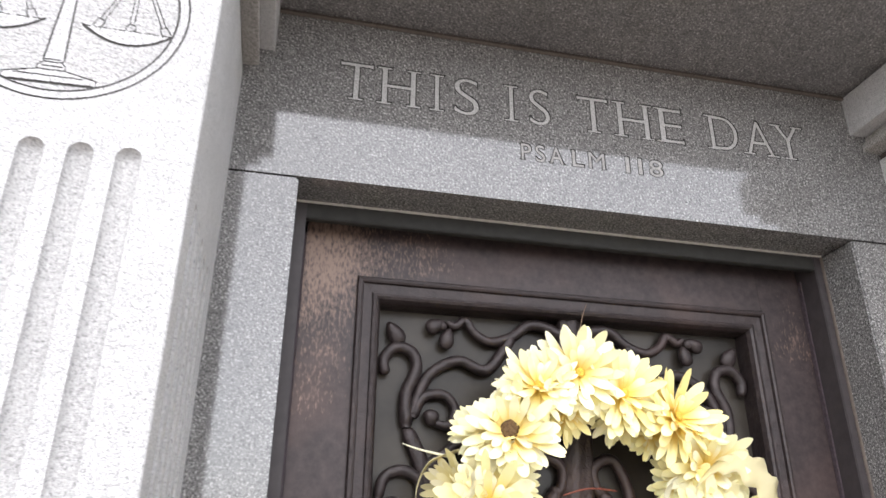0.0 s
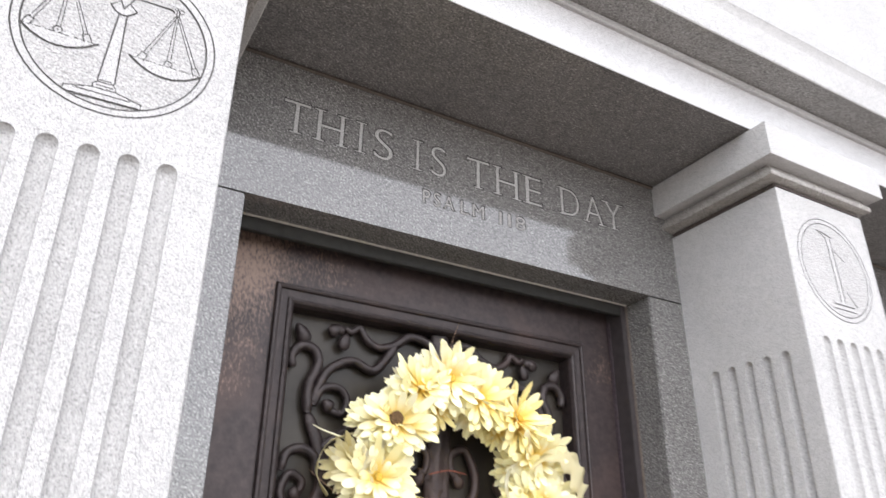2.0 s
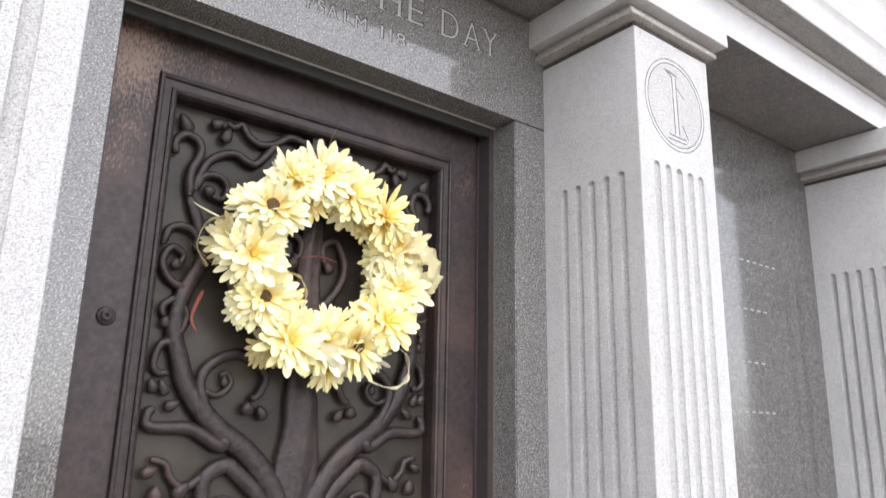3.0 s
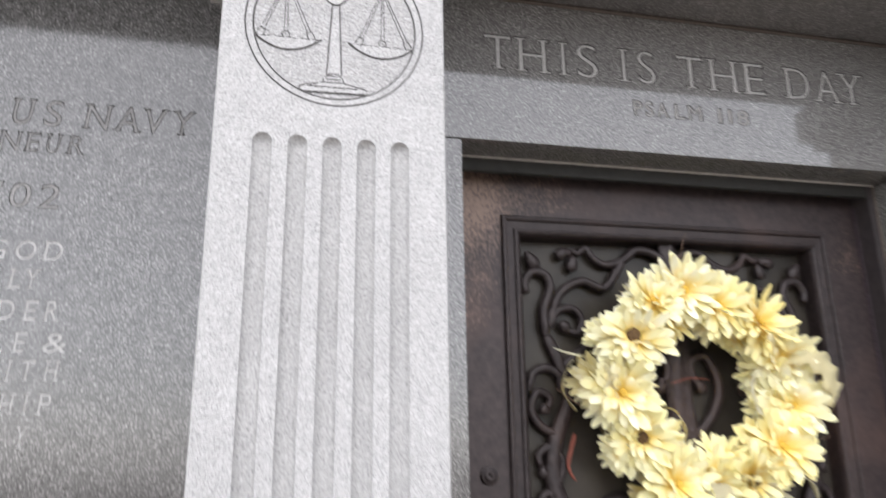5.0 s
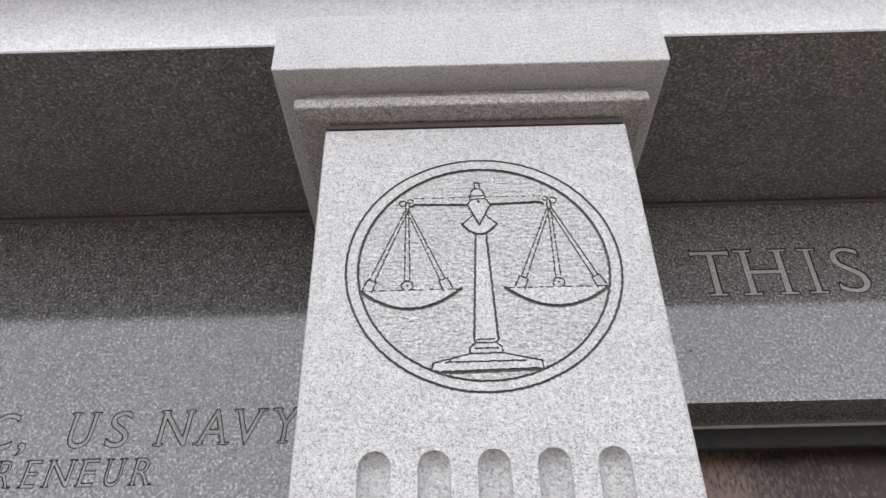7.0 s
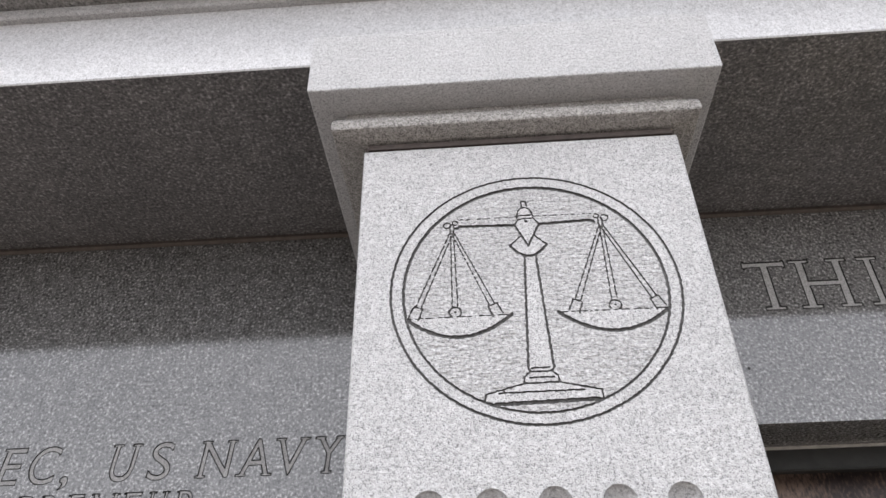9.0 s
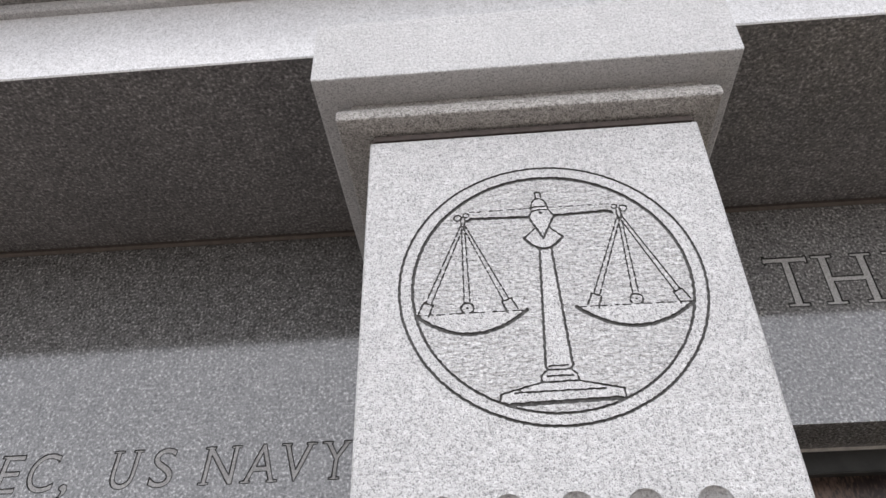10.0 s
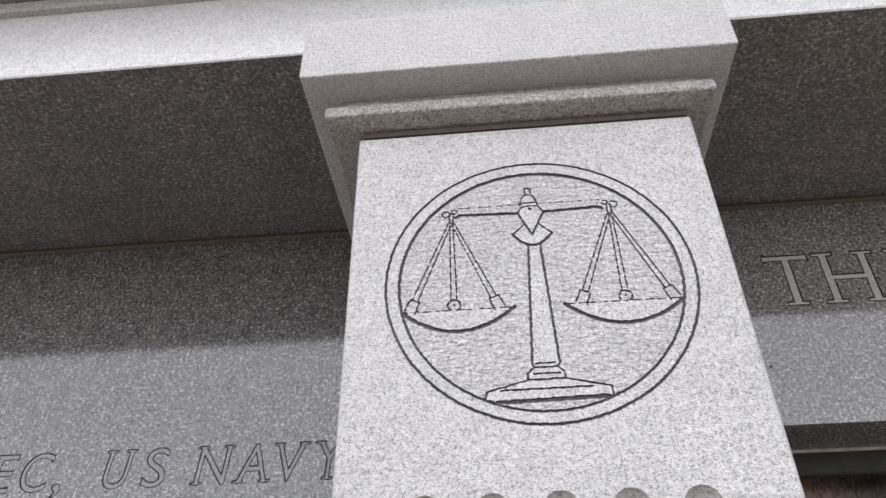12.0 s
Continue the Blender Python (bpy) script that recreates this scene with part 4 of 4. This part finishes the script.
bar("scroll", [(0.520, 0.84), (0.47, 0.80), (0.42, 0.81), (0.40, 0.77), (0.43, 0.74)], (0.011, 0.007))
bar("scroll", [(0.62, 0.40), (0.50, 0.46), (0.42, 0.56), (0.30, 0.58), (0.25, 0.52), (0.29, 0.47)], (0.016, 0.008))
bar("scroll", [(0.362, 1.010), (0.395, 1.045), (0.432, 1.040), (0.440, 1.010), (0.420, 0.998)], (0.008, 0.006))
bar("scroll", [(0.530, 0.875), (0.480, 0.860), (0.445, 0.830), (0.465, 0.795), (0.490, 0.805)], (0.009, 0.006))
bar("scroll", [(0.300, 0.880), (0.262, 0.925), (0.275, 0.965), (0.248, 0.990), (0.218, 0.970), (0.228, 0.945)], (0.008, 0.006))
bar("scroll", [(0.320, 0.810), (0.260, 0.800), (0.216, 0.765), (0.225, 0.715), (0.255, 0.720)], (0.010, 0.006))
bar("scroll", [(0.335, 1.300), (0.372, 1.290), (0.402, 1.318), (0.390, 1.345), (0.372, 1.335)], (0.008, 0.006))
bar("scroll", [(0.590, 1.520), (0.530, 1.570), (0.492, 1.650), (0.520, 1.730), (0.565, 1.715), (0.560, 1.670), (0.540, 1.672)], (0.012, 0.008))
bar("scroll", [(0.300, 1.620), (0.350, 1.680), (0.400, 1.690), (0.430, 1.650), (0.405, 1.620)], (0.011, 0.008))
bar("scroll", [(0.290, 1.700), (0.340, 1.740), (0.420, 1.780), (0.480, 1.840), (0.540, 1.850), (0.560, 1.815)], (0.011, 0.008))
bar("scroll", [(0.410, 0.640), (0.460, 0.690), (0.440, 0.740), (0.390, 0.720), (0.300, 0.660), (0.240, 0.620), (0.215, 0.570)], (0.012, 0.008))
for x, z, r, ln, tn in ((0.275, 1.335, 0.011, 0.018, 30), (0.212, 1.305, 0.011, 0.016, -20), (0.262, 1.262, 0.011, 0.018, 60), (0.435, 0.845, 0.012, 0.016, 0), (0.480, 0.902, 0.011, 0.016, 40), (0.250, 0.958, 0.011, 0.014, 0), (0.545, 1.655, 0.013, 0.018, 30), (0.405, 1.650, 0.012, 0.016, 0), (0.385, 1.325, 0.010, 0.013, 0)):
    bud("leaf", x, z, r, ln, tn)
for x, z, r, ln, tn in ((0.246, 1.060, 0.016, 0.020, 0), (0.304, 1.070, 0.015, 0.022, 40), (0.226, 1.112, 0.012, 0.018, 70), (0.424, 0.870, 0.013, 0.020, 0),
                        (0.315, 0.990, 0.014, 0.020, 10), (0.450, 1.262, 0.015, 0.016, 0), (0.488, 1.252, 0.012, 0.018, -30), (0.221, 1.966, 0.014, 0.024, -35),
                        (0.304, 1.988, 0.013, 0.018, 60), (0.330, 1.962, 0.013, 0.020, 15), (0.315, 1.992, 0.009, 0.014, -60), (0.238, 1.302, 0.011, 0.018, -30), (0.300, 1.800, 0.014, 0.014, 60), (0.225, 1.456, 0.011, 0.013, 0), (0.236, 1.60, 0.012, 0.012, 0)):
    bud("leaf", x, z, r, ln, tn)
bar("pull_handle", [(0.096, 0.885, 0.158), (0.094, 0.905, 0.140), (0.078, 0.908, 0.128), (0.066, 0.880, 0.122), (0.070, 0.82, 0.112), (0.074, 0.72, 0.108), (0.070, 0.60, 0.112), (0.066, 0.55, 0.122), (0.085, 0.52, 0.150)], (0.009, 0.009), mirror=False)

# ---------- wreath ----------
rng = random.Random(11)
WX, WY, WZ = 0.605, 0.085, 1.641
wreath = empty("wreath", (WX, WY + 0.06, WZ), "round wreath of pale yellow silk daisies on the bronze door", "wreath")


def flower_mesh(seed, cream=False):
    r = random.Random(seed)
    v, f, al = [], [], []
    for layer, (n, long, lift, wide) in enumerate(((25, 0.0735, 0.05, 0.0060), (22, 0.067, 0.30, 0.0057), (15, 0.048, 0.66, 0.0047))):
        for i in range(n):
            a = 2 * math.pi * (i + r.uniform(-0.3, 0.3)) / n + layer
            ln, w = long * r.uniform(0.82, 1.1), wide * r.uniform(0.85, 1.2)
            tilt, curl, tw = lift + r.uniform(-0.18, 0.22), r.uniform(-0.5, 0.5), r.uniform(-0.4, 0.4)
            o = len(v)
            steps = 8
            for s in range(steps + 1):
                t = 1 - (1 - s / steps) ** 1.35
                half = w * (0.40 + 0.95 * math.sin(min(1, t * 1.05) * math.pi * 0.62)) * math.sqrt(max(0.03, 1 - max(0.0, (t - 0.72) / 0.28) ** 2.2))
                rad = 0.006 + ln * t
                h = math.sin(tilt) * rad + curl * 0.02 * t * t
                rr = math.cos(tilt) * rad
                for k in (-1, 0, 1):
                    side = k * half
                    up = h - (0.0026 if k == 0 else 0.0) * math.sin(math.pi * min(1, t + 0.15)) + tw * side * t + (0.012 * t ** 3 if curl > 0.2 else -0.006 * t ** 3)
                    v.append((rr * math.cos(a) - side * math.sin(a), -up, rr * math.sin(a) + side * math.cos(a)))
                    al.append(t)
            for s in range(steps):
                for k in range(2):
                    b = o + s * 3 + k
                    f.append((b, b + 1, b + 4, b + 3))
    me = bpy.data.meshes.new("petals")
    me.from_pydata(v, [], f)
    me.materials.append(CREAM if cream else PETAL)
    me.attributes.new("along", "FLOAT", "POINT").data.foreach_set("value", al)
    me.polygons.foreach_set("use_smooth", [True] * len(me.polygons))
    return me


def centre_mesh(seed, mat, size):
    r = random.Random(seed)
    bm = bmesh.new()
    bmesh.ops.create_uvsphere(bm, u_segments=14, v_segments=8, radius=size)
    for q in bm.verts:
        q.co *= r.uniform(0.88, 1.1)
        q.co.y *= 0.6
    me = bpy.data.meshes.new("centre")
    bm.to_mesh(me)
    bm.free()
    me.materials.append(mat)
    return me


BLOOMS = [flower_mesh(s) for s in (3, 8, 21, 34)]
SHEER = flower_mesh(55, True)
DARKC, GOLDC = centre_mesh(1, HEART, 0.0145), centre_mesh(2, POLLEN, 0.0075)
ringv, ringf = tube([(0.22 * math.cos(a), 0, 0.22 * math.sin(a)) for a in np.linspace(0, 2 * math.pi, 33)], (0.045, 0.045), 10, 0.8, True)
put("straw_ring", ringv, ringf, STRAW, wreath, "straw ring under the flowers", smooth=True)


def bloom(angle, rad, out, spin, size, mesh, centre, tip=0.0):
    a = radians(angle)
    fl = new("flower")
    fl.parent = wreath
    lean = Matrix.Rotation(tip, 4, Vector((-math.sin(a), 0, math.cos(a))))
    fl.matrix_basis = Matrix.Translation((rad * math.cos(a), -0.045 - out, rad * math.sin(a))) @ lean @ Matrix.Rotation(spin, 4, "Y") @ Matrix.Scale(size, 4)
    p = new("petals", mesh)
    p.parent = fl
    c = new("centre", centre)
    c.parent = fl
    c.location = (0, -0.008, 0)


for i, (ang, rad, size, dark) in enumerate(((147, 0.215, 1.30, 1), (183, 0.222, 1.22, 0), (212, 0.212, 1.15, 1), (243, 0.240, 1.18, 0), (268, 0.215, 1.15, 0), (294, 0.228, 1.20, 1),
                                            (322, 0.222, 1.22, 0), (350, 0.232, 1.25, 0), (18, 0.225, 1.15, 0), (45, 0.225, 1.20, 0), (76, 0.205, 1.20, 0), (100, 0.238, 1.25, 0), (122, 0.238, 1.05, 0))):
    bloom(ang, rad, 0.016 + rng.uniform(0, 0.022), rng.uniform(0, 6), size, BLOOMS[i % 4], DARKC if dark else GOLDC, rng.uniform(-0.35, 0.5))
for i in range(24):
    ang = i * 15 + rng.uniform(-6, 6)
    inner_side = i % 2
    bloom(ang, (0.180 if inner_side else 0.264) + rng.uniform(-0.012, 0.012), -0.010 + rng.uniform(-0.01, 0.010), rng.uniform(0, 6), rng.uniform(0.68, 0.92),
          SHEER if i % 4 == 0 else BLOOMS[(i * 3) % 4], GOLDC, (-0.55 if inner_side else 0.75) + rng.uniform(-0.2, 0.2))


def ribbon(pts, across):
    """A thin band of sheer ribbon along smoothed points; across: the half width as a vector."""
    a, _ = tube(pts, (0.0, 0.0), 1)
    across = Vector(across)
    v = [q + across * k * (0.75 + 0.25 * math.sin(i * 1.3)) + Vector((0, 0.004 * math.cos(k * 2 + i), 0)) for i, q in enumerate(a) for k in (-1, -0.4, 0.3, 1)]
    f = [(4 * i + k, 4 * i + k + 1, 4 * i + k + 5, 4 * i + k + 4) for i in range(len(a) - 1) for k in range(3)]
    ob = put("ribbon", v, f, SHEERCLOTH, wreath, "sheer cream ribbon loop", smooth=True)
    thick = ob.modifiers.new("thickness", "SOLIDIFY")
    thick.thickness = 0.0006


ribbon([(-0.27, -0.04, 0.085), (-0.325, -0.03, 0.06), (-0.345, -0.02, 0.0), (-0.315, -0.02, -0.05)], (0.005, 0.020, 0.0))
ribbon([(0.19, -0.095, 0.05), (0.240, -0.118, 0.075), (0.290, -0.116, 0.050), (0.318, -0.105, 0.0), (0.322, -0.095, -0.035)], (0.032, 0.008, 0.028))
ribbon([(0.165, -0.06, 0.055), (0.128, -0.07, 0.03), (0.122, -0.07, -0.02), (0.150, -0.06, -0.065)], (0.014, 0.010, 0.006))
ribbon([(0.13, -0.07, -0.30), (0.21, -0.07, -0.315), (0.262, -0.06, -0.28), (0.262, -0.05, -0.22), (0.225, -0.05, -0.20)], (0.0, 0.010, 0.004))
ribbon([(-0.125, -0.07, -0.045), (-0.095, -0.08, -0.055), (-0.075, -0.08, -0.10), (-0.09, -0.07, -0.16)], (0.006, 0.014, 0.0))
ribbon([(-0.20, -0.085, 0.09), (-0.235, -0.09, 0.05), (-0.25, -0.08, 0.0)], (0.026, 0.0, 0.012))
ribbon([(-0.06, -0.085, -0.21), (-0.01, -0.09, -0.235), (0.04, -0.085, -0.29)], (0.024, 0.0, 0.018))
for pts, mat, r in (([(-0.30, 0.03, -0.10), (-0.325, 0.02, -0.17), (-0.31, 0.02, -0.205)], REDWIRE, (0.006, 0.003)), ([(0.07, 0.03, 0.03), (0.0, 0.0, 0.03), (-0.06, -0.01, 0.015)], REDWIRE, (0.002, 0.0015)),
                    ([(-0.02, -0.03, 0.30), (-0.012, -0.05, 0.36), (-0.005, -0.06, 0.385)], TWIG, (0.0012, 0.0006)), ([(-0.28, -0.02, 0.075), (-0.345, -0.05, 0.082), (-0.38, -0.07, 0.088)], RIBBON, (0.003, 0.001)),
                    ([(-0.27, -0.02, -0.06), (-0.33, -0.02, -0.02), (-0.365, -0.03, 0.0)], TWIG, (0.0015, 0.0006)), ([(0.26, -0.02, -0.10), (0.31, -0.04, -0.12), (0.335, -0.05, -0.11)], TWIG, (0.0012, 0.0006))):
    vv, ff = tube(pts, r, 6)
    put("stem", vv, ff, mat, wreath, smooth=True)
